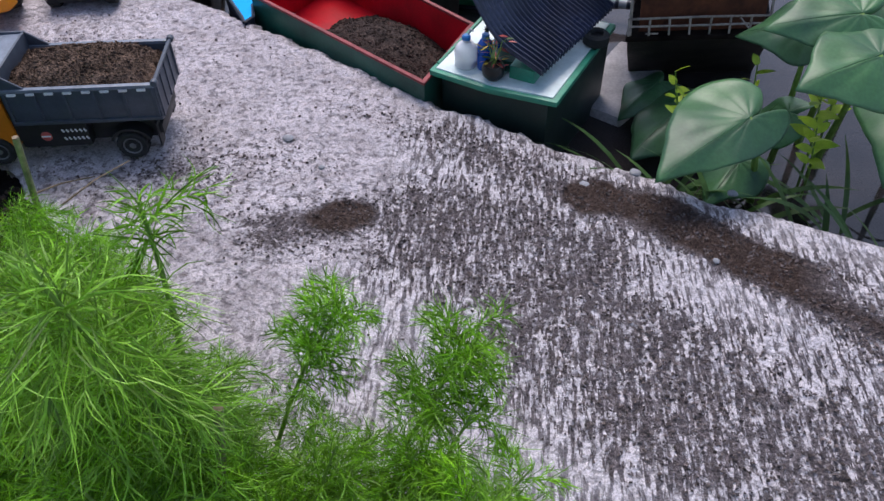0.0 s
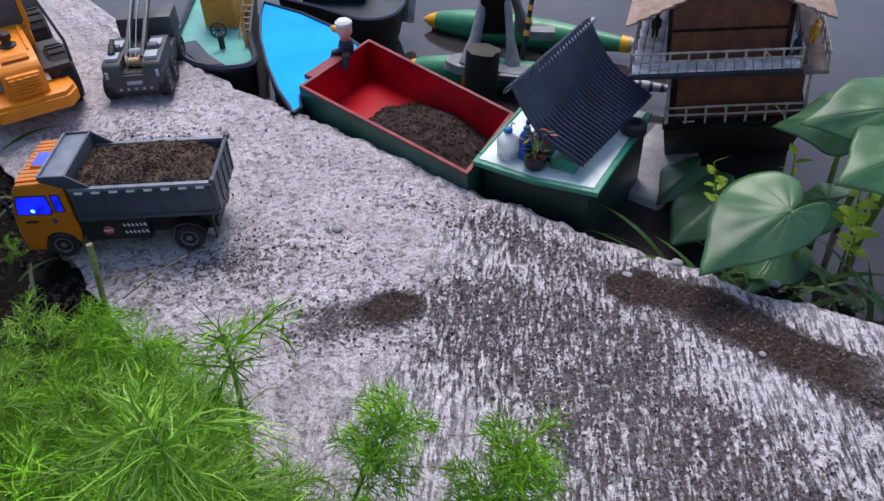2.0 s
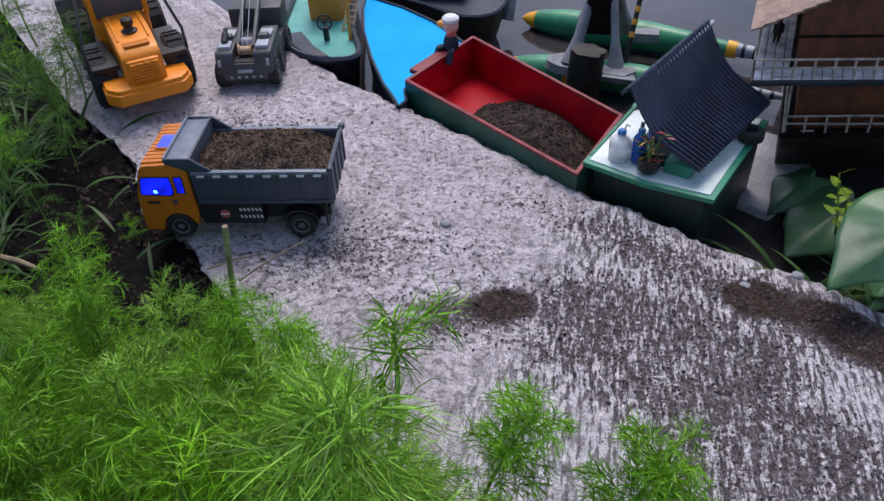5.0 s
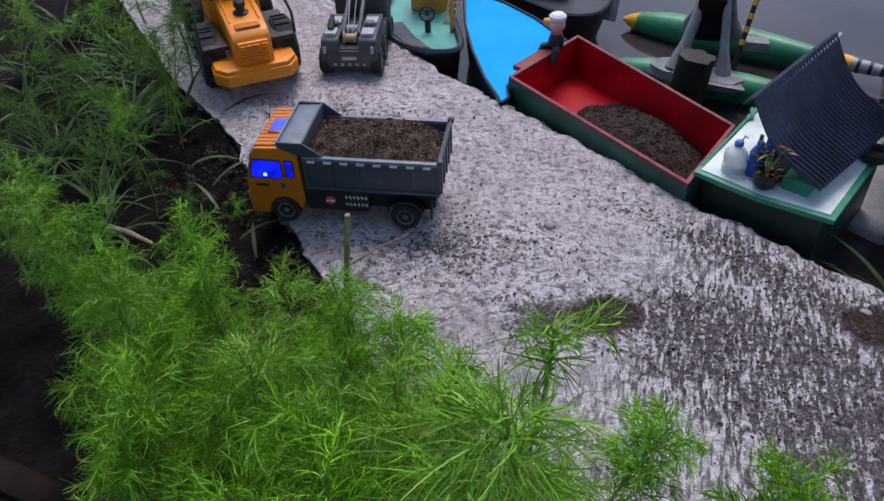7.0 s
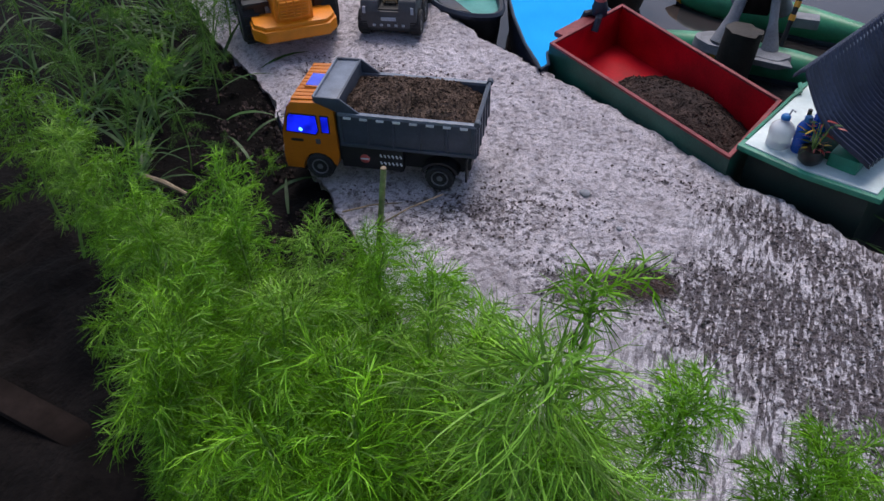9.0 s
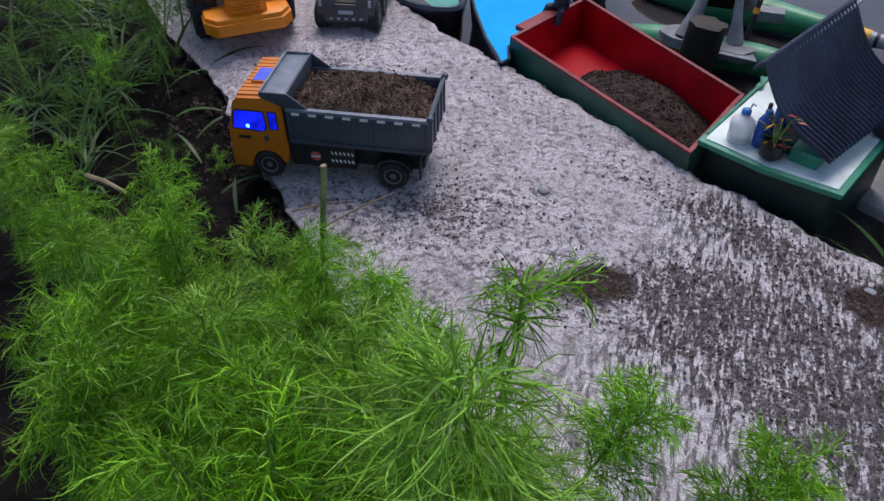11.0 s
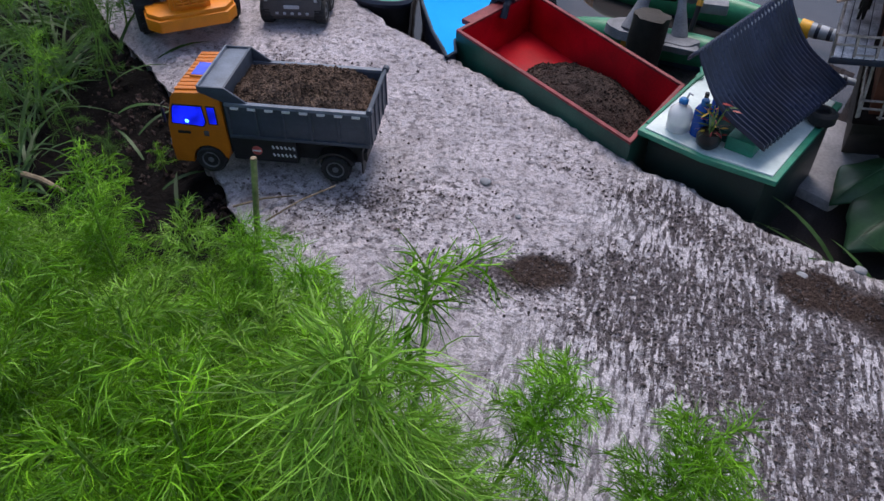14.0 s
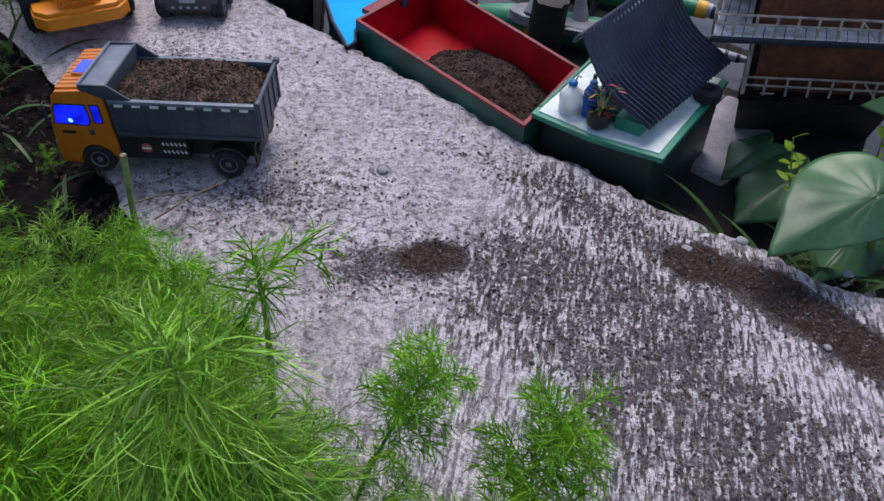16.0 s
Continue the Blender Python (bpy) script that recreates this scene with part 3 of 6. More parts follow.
def dump_truck():
    # x runs from the front axle to the rear one, y from the near side to the far side
    W, WB = 0.104, 0.159
    t = thing("dump_truck", frame_of(-0.579, 0.719, 9.2, 0.001), "orange and grey toy dump truck with blue-lit cab windows", "toy truck")
    bm = box(B(), (-0.03, 0.02, 0.018), (0.195, W - 0.02, 0.05), 0.003)
    box(bm, (0.03, 0.004, 0.020), (0.112, 0.02, 0.054), 0.003)
    box(bm, (0.03, W - 0.02, 0.020), (0.112, W - 0.004, 0.054), 0.003)
    box(bm, (0.028, 0.004, 0.03), (0.034, W - 0.004, 0.10), 0.002)
    part("chassis", bm, BLACK, t, "black plastic chassis")
    # cab
    arch = [(0.0225 * math.cos(a), 0.018 + 0.0225 * math.sin(a)) for a in (radians(k) for k in range(0, 181, 15))]
    prof = [(-0.046, 0.012), (-0.047, 0.034), (-0.045, 0.066), (-0.034, 0.104), (-0.028, 0.111), (0.022, 0.114), (0.027, 0.108), (0.028, 0.036)]
    prof += arch + [(-0.0225, 0.012)]
    cab = part("cab", prism(B(), prof, 0.002, W - 0.002, 0.0015), ORANGE, t, "orange plastic cab")
    for i in range(11):
        y = 0.008 + i * (W - 0.019) / 10
        m = Matrix.Translation((-0.029, 0, 0.1105)) @ Matrix.Rotation(radians(-3.4), 4, "Y")
        part("roof_rib", box(B(), (0, y, 0), (0.052, y + 0.0070, 0.0026), 0.0007, m), ORANGE, cab)
    part("front_bumper", box(B(), (-0.048, 0.004, 0.018), (-0.045, W - 0.004, 0.032), 0.001), ORANGE, cab)
    part("front_grille", box(B(), (-0.0485, 0.02, 0.046), (-0.045, W - 0.02, 0.060), 0.001), DARKGREY, cab, "dark front grille")
    bm = box(B(), (-0.020, 0.035, 0.1105), (0.001, 0.069, 0.1165), 0.001)
    part("hatch_frame", bm, ORANGE, cab)
    bm = box(B(), (-0.0185, 0.037, 0.1110), (-0.0005, 0.067, 0.1171), 0.0005)
    part("roof_hatch", bm, BLUEDIM, cab, "blue translucent roof hatch")
    for y, s in ((0.002, -1), (W - 0.002, 1)):
        ya, yb = (y - 0.0008, y + 0.0012) if s < 0 else (y - 0.0012, y + 0.0008)
        bm = prism(B(), [(-0.040, 0.068), (-0.036, 0.090), (-0.033, 0.0955), (0.0035, 0.0955), (0.005, 0.072), (0.001, 0.066)], ya, yb, 0.0006)
        part("window_seal", bm, BLACK, cab)
        bm = prism(B(), [(-0.0385, 0.0695), (-0.034, 0.0905), (-0.0315, 0.0940), (0.0022, 0.0940), (0.0036, 0.073), (0.000, 0.0678)], ya - 0.0005, yb + 0.0005, 0.0004)
        part("side_window", bm, BLUEGLOW, cab, "blue-lit side window")
        bm = prism(B(), [(0.0075, 0.0700), (0.0075, 0.0955), (0.0195, 0.0955), (0.0195, 0.0700)], ya, yb, 0.0006)
        part("window_seal", bm, BLACK, cab)
        bm = prism(B(), [(0.0090, 0.0715), (0.0090, 0.0940), (0.0180, 0.0940), (0.0180, 0.0715)], ya - 0.0005, yb + 0.0005, 0.0004)
        part("rear_window", bm, BLUEGLOW, cab, "small blue-lit rear window")
        bm = box(B(), (-0.034, ya - 0.0004, 0.055), (-0.018, yb + 0.0004, 0.0585), 0.0004)
        part("door_badge", bm, BLACK, cab, "dark door badge bar")
        bm = box(B(), (-0.001, ya - 0.0006, 0.0535), (0.005, yb + 0.0006, 0.0605), 0.0006)
        part("door_handle", bm, DARKGREY, cab, "dark door handle")
        bm = B()
        tube(bm, [(-0.0415, y + s * 0.001, 0.099), (-0.044, y + s * 0.006, 0.098), (-0.044, y + s * 0.006, 0.092)], 0.0008, 6)
        box(bm, (-0.0455, y + s * 0.006 - 0.002, 0.072), (-0.0425, y + s * 0.006 + 0.002, 0.092), 0.001)
        part("wing_mirror", bm, BLACK, cab, "black wing mirror")
        bm = box(B(), (-0.0485, lerp(y, W / 2, 0.15) - 0.006, 0.0345), (-0.0455, lerp(y, W / 2, 0.15) + 0.006, 0.043), 0.001)
        part("headlight", bm, PALEGREY, cab, "pale headlight")
    m = Matrix.Translation((-0.0395, 0, 0.0855)) @ Matrix.Rotation(math.atan2(0.011, 0.038), 4, "Y")
    part("windscreen_seal", box(B(), (-0.0012, 0.006, -0.0185), (0.0012, W - 0.006, 0.0165), 0.0006, m), BLACK, cab)
    part("windscreen", box(B(), (-0.0018, 0.008, -0.0170), (0.0012, W - 0.008, 0.0150), 0.0005, m), BLUEGLOW, cab, "blue-lit windscreen")
    part("led", lathe(B(), [(0.0005, -0.0018), (0.0030, -0.001), (0.0034, 0.0), (0.002, 0.0012), (0.0005, 0.0016)], 14, pose(-0.019, 0.0014, 0.0735, 90, 0, 0)), LED, cab, "glowing blue diode behind the glass")
    # tipping bed
    x0, x1, z0, z1, th = 0.033, 0.206, 0.057, 0.103, 0.0035
    bm = box(B(), (x0, 0.004, z0 - 0.002), (x1 - 0.004, W - 0.004, z0 + 0.003), 0.001)
    bed = part("tipping_bed", bm, BEDGREY, t, "blue-grey plastic tipping bed")
    for y, s in ((0.0, 1), (W, -1)):
        bm = box(B(), (x0, y, z0), (x1, y + s * th, z1), 0.0006)
        part("side_panel", bm, BEDGREY, bed)
        for k in range(6):
            x = lerp(x0 + 0.002, x1 - 0.004, k / 5)
            part("panel_rib", box(B(), (x - 0.002, y - s * 0.0016, z0), (x + 0.002, y + s * 0.001, z1 - 0.004), 0.0006), BEDGREY, bed)
        part("bottom_rail", box(B(), (x0, y - s * 0.0020, z0 - 0.001), (x1, y + s * 0.001, z0 + 0.0035), 0.0006), BEDGREY, bed)
        bm = box(B(), (x0, y - s * 0.0022, z1 - 0.0035), (x1, y + s * (th + 0.0006), z1 + 0.001), 0.0008)
        part("top_rail", bm, STEEL, bed, "worn grey top rail")
        for k in range(8):
            x = lerp(x0 + 0.007, x1 - 0.02, k / 7)
            part("reflector", box(B(), (x, y - s * 0.0028, z1 - 0.0068), (x + 0.0095, y, z1 - 0.0038), 0.0003), WHITE, bed, "small white reflector")
        part("gusset", prism(B(), [(0.003, 0.1155), (0.003, 0.1225), (0.036, 0.1225), (0.062, z1), (0.033, z1)], y, y + s * 0.0025, 0.0005), BEDGREY, bed)
        lathe(bm := B(), [(0.0036, -0.004), (0.0042, -0.003), (0.0042, 0.003), (0.0036, 0.004)], 14, pose(x1 + 0.001, y + s * 0.001, z1 + 0.002, 90, 0, 0))
        part("tailgate_hinge", bm, BEDGREY, bed)
    bm = box(B(), (x0, 0.002, z0), (x0 + 0.003, W - 0.002, 0.122), 0.0006)
    part("headboard", bm, BEDGREY, bed)
    m = Matrix.Translation((0.003, 0, 0.1165)) @ Matrix.Rotation(radians(-2), 4, "Y")
    bm = box(B(), (0, 0.0015, 0), (0.031, W - 0.0015, 0.0028), 0.0006, m)
    box(bm, (-0.001, 0.0015, 0), (0.0015, W - 0.0015, 0.0065), 0.0005, m)
    part("cab_guard", bm, STEEL, bed, "steel grey cab guard plate")
    bm = box(B(), (x1 - 0.0035, 0.002, z0 - 0.002), (x1 + 0.0005, W - 0.002, z1), 0.0006)
    for k in range(5):
        y = lerp(0.006, W - 0.006, k / 4)
        box(bm, (x1 - 0.001, y - 0.002, z0), (x1 + 0.0022, y + 0.002, z1 - 0.002), 0.0006)
    tube(bm, [(x1 + 0.001, 0, z1 + 0.002), (x1 + 0.001, W, z1 + 0.002)], 0.0022, 8)
    part("tailgate", bm, BEDGREY, bed)
    # wheels, guards and trim
    for x in (0.0, WB):
        for y, s in ((0.008, -1), (W - 0.008, 1)):
            wheel(t, x, y + 0.0, 0.0182, 0.0182, 0.017, s)
    for y, s in ((0.0, 1), (W, -1)):
        bm = prism(B(), [(WB + 0.026 * math.cos(a), 0.0182 + 0.024 * math.sin(a)) for a in (radians(k) for k in range(20, 161, 14))] + [(WB + 0.022 * math.cos(a), 0.0182 + 0.021 * math.sin(a)) for a in (radians(k) for k in range(160, 19, -14))], y + s * 0.002, y + s * 0.022)
        part("mudguard", bm, BLACK, t)
        bm = box(B(), (WB + 0.032, y + s * 0.006, 0.012), (WB + 0.0345, y + s * 0.024, 0.045), 0.001)
        part("mud_flap", bm, BLACK, t)
        m = pose(0.0615, y + s * 0.0042, 0.036, 90, 0, 0)
        part("round_sign", lathe(B(), [(0.0065, -0.001), (0.0065, 0.0006), (0.006, 0.001)], 20, m), SIGNRED, t, "faded red round sign")
        part("sign_bar", box(B(), (0.056, y + s * 0.0026, 0.0352), (0.067, y + s * 0.004, 0.0372), 0.0002), WHITE, t, "white bar on the sign")
        for r in range(2):
            for k in range(6):
                x = 0.083 + k * 0.0052
                m = pose(x, y + s * 0.0035, 0.032 + r * 0.011, 0, -28, 0)
                part("vent_slot", box(B(), (-0.0009, -0.0008, -0.0022), (0.0009, 0.0008, 0.0022), 0.0002, m), WHITE, t, "white slanted vent mark")
    bm = box(B(), (0.190, 0.012, 0.028), (0.198, W - 0.012, 0.04), 0.001)
    part("rear_bumper", bm, BLACK, t)
    # load
    verts, faces = [], []
    na, nb = 90, 54
    for i in range(na):
        for j in range(nb):
            u, v = i / (na - 1), j / (nb - 1)
            x, y = lerp(x0 + 0.003, x1 - 0.004, u), lerp(0.0036, W - 0.0036, v)
            h = math.sin(math.pi * min(1, u * 0.95 + 0.06)) ** 0.7 * math.sin(math.pi * v) ** 0.6
            z = 0.096 + 0.024 * h - 0.008 * soft(u, 0.8, 1.0)
            z += 0.0035 * fbm(x * 40, y * 40, 1.0, 3) + 0.0018 * fbm(x * 170, y * 170, 2.0, 3)
            verts.append((x, y, z))
    for i in range(na - 1):
        for j in range(nb - 1):
            k = i * nb + j
            faces.append((k, k + nb, k + nb + 1, k + 1))
    grit(verts, faces, 3200, 0.0008, 0.0022)
    load = raw("soil_load", verts, faces, LOADSOIL)
    load.matrix_basis = t.matrix_basis.copy()
    tagged(load, "heap of brown gravelly soil filling the truck bed", "soil", kind="stuff")


def grit(verts, faces, count, lo, hi, places=None, seed=3):
    """Adds small angular stones to a mesh, on its own points or at places."""
    rnd = random.Random(seed)
    base = list(verts) if places is None else places
    for _ in range(count):
        x, y, z = rnd.choice(base)
        r = lo + (hi - lo) * rnd.random() ** 3
        k = len(verts)
        turn = Euler((rnd.uniform(0, 6), rnd.uniform(0, 6), rnd.uniform(0, 6))).to_matrix()
        for p in ((1, 0, 0), (-1, 0, 0), (0, 1, 0), (0, -1, 0), (0, 0, 0.7), (0, 0, -0.7)):
            q = turn @ (Vector(p) * r * rnd.uniform(0.7, 1.2))
            verts.append((x + q.x + rnd.uniform(-0.001, 0.001), y + q.y + rnd.uniform(-0.001, 0.001), z + q.z + r * 0.35))
        for a, b, c in ((0, 2, 4), (2, 1, 4), (1, 3, 4), (3, 0, 4), (2, 0, 5), (1, 2, 5), (3, 1, 5), (0, 3, 5)):
            faces.append((k + a, k + b, k + c))


dump_truck()


def slab_grit():
    rnd = random.Random(11)
    places = []
    while len(places) < 15000:
        x, y = rnd.uniform(-0.75, 0.6), rnd.uniform(0.25, 1.15)
        if y > 1.0 - 0.62 * (x + 0.23) or y < 0.16 - 1.0 * (x + 0.06):
            continue
        if rnd.random() < soil_at(x, y) ** 2.0 + 0.004:
            places.append((x, y, 0.0012 + 0.004 * fbm(x * 5, y * 5, 0.0, 3)))
    verts, faces = [], []
    grit(verts, faces, 15000, 0.0007, 0.0025, places, 5)
    tagged(raw("loose_grit", verts, faces, PEBBLE, smooth=False), "loose dark grit strewn on the cement slab", "gravel", kind="stuff")


slab_grit()


def bank_litter():
    """Clods and crumbs along the earth beside the slab."""
    rnd = random.Random(17)
    places = []
    for _ in range(1500):
        s = rnd.uniform(1.3, 6.2)
        if 3.9 < s < 4.5:
            continue
        a, b = along(LEFT, s), along(FAR, s)
        p = a + (a - b).normalized() * (rnd.random() ** 2 * 0.14 + 0.004)
        places.append((p.x, p.y, -0.026 if (p - a).dot(a - b) > 0 else -0.004))
    verts, faces = [], []
    grit(verts, faces, 1500, 0.001, 0.0065, places, 9)
    tagged(raw("earth_crumbs", verts, faces, WETSOIL, smooth=False), "dark earth crumbs along the slab edge", "soil", kind="stuff")


bank_litter()


# ---- barge ----
def barge():
    # rim corners in order round the hull, as it lies askew to the slab
    C = [Vector((-0.380, 1.140)), Vector((-0.080, 0.902)), Vector((-0.022, 1.073)), Vector((-0.297, 1.324))]
    Z0, Z1 = -0.14, 0.026
    t = thing("barge", pose(0, 0, 0), "open toy barge, red inside and dark green outside", "toy boat")
    mid = sum(C, Vector((0, 0))) / 4

    def ring(d):
        out = []
        for i in range(4):
            p, q, r = C[i - 1], C[i], C[(i + 1) % 4]
            n1, n2 = Vector((-(q - p).y, (q - p).x)).normalized(), Vector((-(r - q).y, (r - q).x)).normalized()
            out.append(q + (n1 + n2) * (d / (1 + n1.dot(n2))))
        return out

    outer, mids, inner, lip = ring(0.0), ring(0.0040), ring(0.0055), ring(0.0060)
    for i in range(4):
        j = (i + 1) % 4
        part("hull_side", plate(B(), [outer[i], outer[j], mids[j], mids[i]], Z0, Z1 - 0.003), HULLGREEN, t, "dark green hull side")
        part("inner_lining", plate(B(), [mids[i], mids[j], inner[j], inner[i]], -0.06, Z1 - 0.003), RED, t, "glossy red inner lining")
        part("rim_strip", plate(B(), [outer[i], outer[j], lip[j], lip[i]], Z1 - 0.003, Z1 + 0.001, 0.0006), REDRIM, t, "worn red rim strip")
    part("hold_floor", plate(B(), mids, -0.06, -0.045), RED, t, "glossy red hold floor")
    a, b = C[3].lerp(C[0], 0.25), C[3].lerp(C[0], 0.80)
    o = Vector((-0.020, 0.009))
    part("bow_shelf", plate(B(), [a, b, b + o, a + o][::-1], Z1 - 0.010, Z1 - 0.002, 0.001), REDRIM, t, "dull red shelf at the end")
    verts, faces = [], []
    na = 90
    for i in range(na):
        for j in range(na):
            u, v = i / (na - 1), j / (na - 1)
            p = inner[0].lerp(inner[1], u).lerp(inner[3].lerp(inner[2], u), v)
            x, y = p
            r = math.hypot((u - 0.66) / 0.46, (v - 0.40) / 0.74) + 0.05 * fbm(u * 6, v * 6, 3.0, 3)
            z = -0.048 + 0.060 * max(0, 1 - max(r, 0.0) ** 1.5)
            z += (0.004 * fbm(x * 30, y * 30, 4.0, 3) + 0.002 * fbm(x * 120, y * 120, 2.0, 3)) * (1 if r < 1 else 0.3)
            verts.append((x, y, z))
    for i in range(na - 1):
        for j in range(na - 1):
            k = i * na + j
            if min(verts[k][2], verts[k + na + 1][2]) > -0.0465:
                faces.append((k, k + na, k + na + 1, k + 1))
    grit(verts, faces, 1600, 0.001, 0.003, [v for v in verts if v[2] > -0.040])
    tagged(raw("soil_heap", verts, faces, WETSOIL), "dark damp soil heap in the red barge hold", "soil", kind="stuff")


barge()


def figurine():
    bm = B()
    lathe(bm, [(0.004, 0.0), (0.013, 0.006), (0.014, 0.018), (0.010, 0.030), (0.006, 0.036)], 16)
    tube(bm, [(0.008, -0.004, 0.008), (0.018, -0.014, 0.006), (0.022, -0.022, -0.012)], [0.006, 0.006, 0.007], 8)
    tube(bm, [(-0.006, -0.006, 0.008), (-0.012, -0.018, 0.006), (-0.014, -0.024, -0.012)], [0.006, 0.006, 0.007], 8)
    body = finish("figurine", bm, NAVY)
    bm2 = bmesh.new()
    bm2.from_mesh(body)
    bmesh.ops.create_uvsphere(bm2, u_segments=16, v_segments=12, radius=0.014, matrix=Matrix.Translation((0, 0, 0.046)))
    k = len(bm2.faces)
    bm2.faces.ensure_lookup_table()
    for f in bm2.faces:
        if f.calc_center_median().z > 0.034:
            f.material_index = 2
        elif f.calc_center_median().z > 0.026:
            f.material_index = 3
    lathe(bm2, [(0.010, 0.0), (0.015, 0.003), (0.015, 0.008), (0.010, 0.012), (0.003, 0.013)], 16, Matrix.Translation((0, 0, 0.053)))
    lathe(bm2, [(0.002, 0.0), (0.006, 0.003), (0.007, 0.010), (0.003, 0.016)], 12, pose(-0.010, -0.005, 0.044, 0, -80, 25))
    bm2.faces.ensure_lookup_table()
    for i, f in enumerate(bm2.faces):
        if i >= k:
            c = f.calc_center_median()
            f.material_index = 1 if c.z > 0.0525 else 4
    bm2.to_mesh(body)
    bm2.free()
    for m in (WHITE, SKINPINK, SIGNRED, BILL):
        body.materials.append(m)
    ob = new("figurine", body)
    ob.matrix_basis = pose(-0.326, 1.268, 0.022, 0, 0, -45)
    tagged(ob, "small seated plastic figurine with a white cap", "figurine")


figurine()


# ---- house-roofed boat ----
def corrugated(bm, rows, ribs, amp, thick):
    """rows: the lower and upper ends' polyline of the sheet, as a list of (start, end) points from ridge to eave."""
    n = ribs * 6
    grid = []
    for a, b in rows:
        a, b = Vector(a), Vector(b)
        grid.append([a.lerp(b, k / n) + Vector((0, 0, amp * math.sin(2 * math.pi * ribs * k / n))) for k in range(n + 1)])
    top = [[bm.verts.new(p) for p in row] for row in grid]
    bot = [[bm.verts.new(p - Vector((0, 0, thick))) for p in row] for row in grid]
    for g, flip in ((top, 1), (bot, -1)):
        for a, b in zip(g, g[1:]):
            for k in range(n):
                bm.faces.new((a[k], b[k], b[k + 1], a[k + 1])[::flip])
    for a, b in ((top[0], bot[0]), (top[-1], bot[-1])):
        for k in range(n):
            bm.faces.new((a[k], a[k + 1], b[k + 1], b[k]))
    for k in (0, n):
        for i in range(len(top) - 1):
            bm.faces.new((top[i][k], top[i + 1][k], bot[i + 1][k], bot[i][k]))
    return bm


BOAT_SHIFT = Matrix.Translation((-0.004, -0.050, 0.034))


def roofed_boat():
    # x across the boat, y along it, from the corner by the barge
    berth = frame_of(-0.071, 0.972, -22.5, -0.10)
    t = thing("roofed_boat", BOAT_SHIFT @ berth, "green toy boat with a pale deck under a dark roof", "toy boat")
    W, L, H = 0.182, 0.235, 0.10
    hull = [(0.012, 0.012), (W - 0.012, 0.006), (W - 0.004, L), (0.004, L)]
    part("hull", plate(B(), hull, -0.08, H - 0.004, 0.004), DARKHULL, t, "blackish green hull")
    out = [(0, 0), (W * 0.5, -0.006), (W, 0.004), (W + 0.002, L), (-0.002, L)]
    part("gunwale", plate(B(), out, H - 0.006, H + 0.002, 0.002), RIMGREEN, t, "bright green gunwale")
    inn = [(0.007, 0.007), (W * 0.5, 0.001), (W - 0.008, 0.010), (W - 0.007, L - 0.005), (0.006, L - 0.005)]
    part("deck", plate(B(), inn, H - 0.004, H + 0.004, 0.001), DECKWHITE, t, "pale painted deck")
    bm = box(B(), (0.0, 0.165, H), (0.006, 0.20, H + 0.008), 0.001)
    tube(bm, [(0.003, 0.02, H + 0.001), (0.003, 0.16, H + 0.004), (0.008, 0.17, H + 0.010), (0.0, 0.185, H + 0.012)], 0.003, 6)
    part("rub_rail", bm, RIMGREEN, t)
    bm = box(B(), (0.055, 0.04, H + 0.003), (0.105, 0.20, H + 0.02), 0.002)
    part("cabin_base", bm, HULLGREEN, t, "green cabin base")
    for x, y in ((0.060, 0.05), (0.060, 0.20), (0.115, 0.05), (0.115, 0.20)):
        part("roof_post", tube(B(), [(x, y, H), (x, y, H + (0.030 if x > 0.1 else 0.055))], 0.003, 6), BLACK, t)
    # roof, in its own corner-to-corner shape: ridge high, eave low, hollow between
    inv = berth.inverted()
    ra, rb = inv @ Vector((-0.019, 0.970, 0.116)), inv @ Vector((0.088, 1.175, 0.122))
    ea, eb = inv @ Vector((0.076, 0.930, 0.028)), inv @ Vector((0.180, 1.100, 0.042))
    rows = []
    for i in range(15):
        s = i / 14
        dip = Vector((0, 0, -0.020 * math.sin(math.pi * s) - 0.004 * math.sin(2 * math.pi * s)))
        rows.append((ra.lerp(ea, s) + dip, rb.lerp(eb, s) + dip))
    part("roof_sheet", corrugated(B(), rows, 26, 0.0044, 0.0025), ROOFNAVY, t, "hollow-curved dark navy corrugated roof", 60)
    fa, fb = inv @ Vector((-0.031, 0.976, 0.106)), inv @ Vector((0.076, 1.181, 0.112))
    up = Vector((0, 0, 0.004))
    part("ridge_sheet", corrugated(B(), [(fa, fb), (fa.lerp(ra, 0.5) + up, fb.lerp(rb, 0.5) + up), (ra + up * 0.8, rb + up * 0.8)], 26, 0.0030, 0.0025), ROOFNAVY, t, "back slope of corrugated roof", 60)
    part("ridge_pole", tube(B(), [ra.lerp(rb, 0.3) - Vector((0, 0, 0.008)), rb.lerp(ra, -0.04) - Vector((0, 0, 0.004))], 0.004, 8), PALEGREY, t, "grey ridge pole")
    part("end_box", box(B(), (0.104, 0.028, H + 0.002), (0.140, 0.075, H + 0.022), 0.002), RIMGREEN, t, "green box under the eave")


roofed_boat()


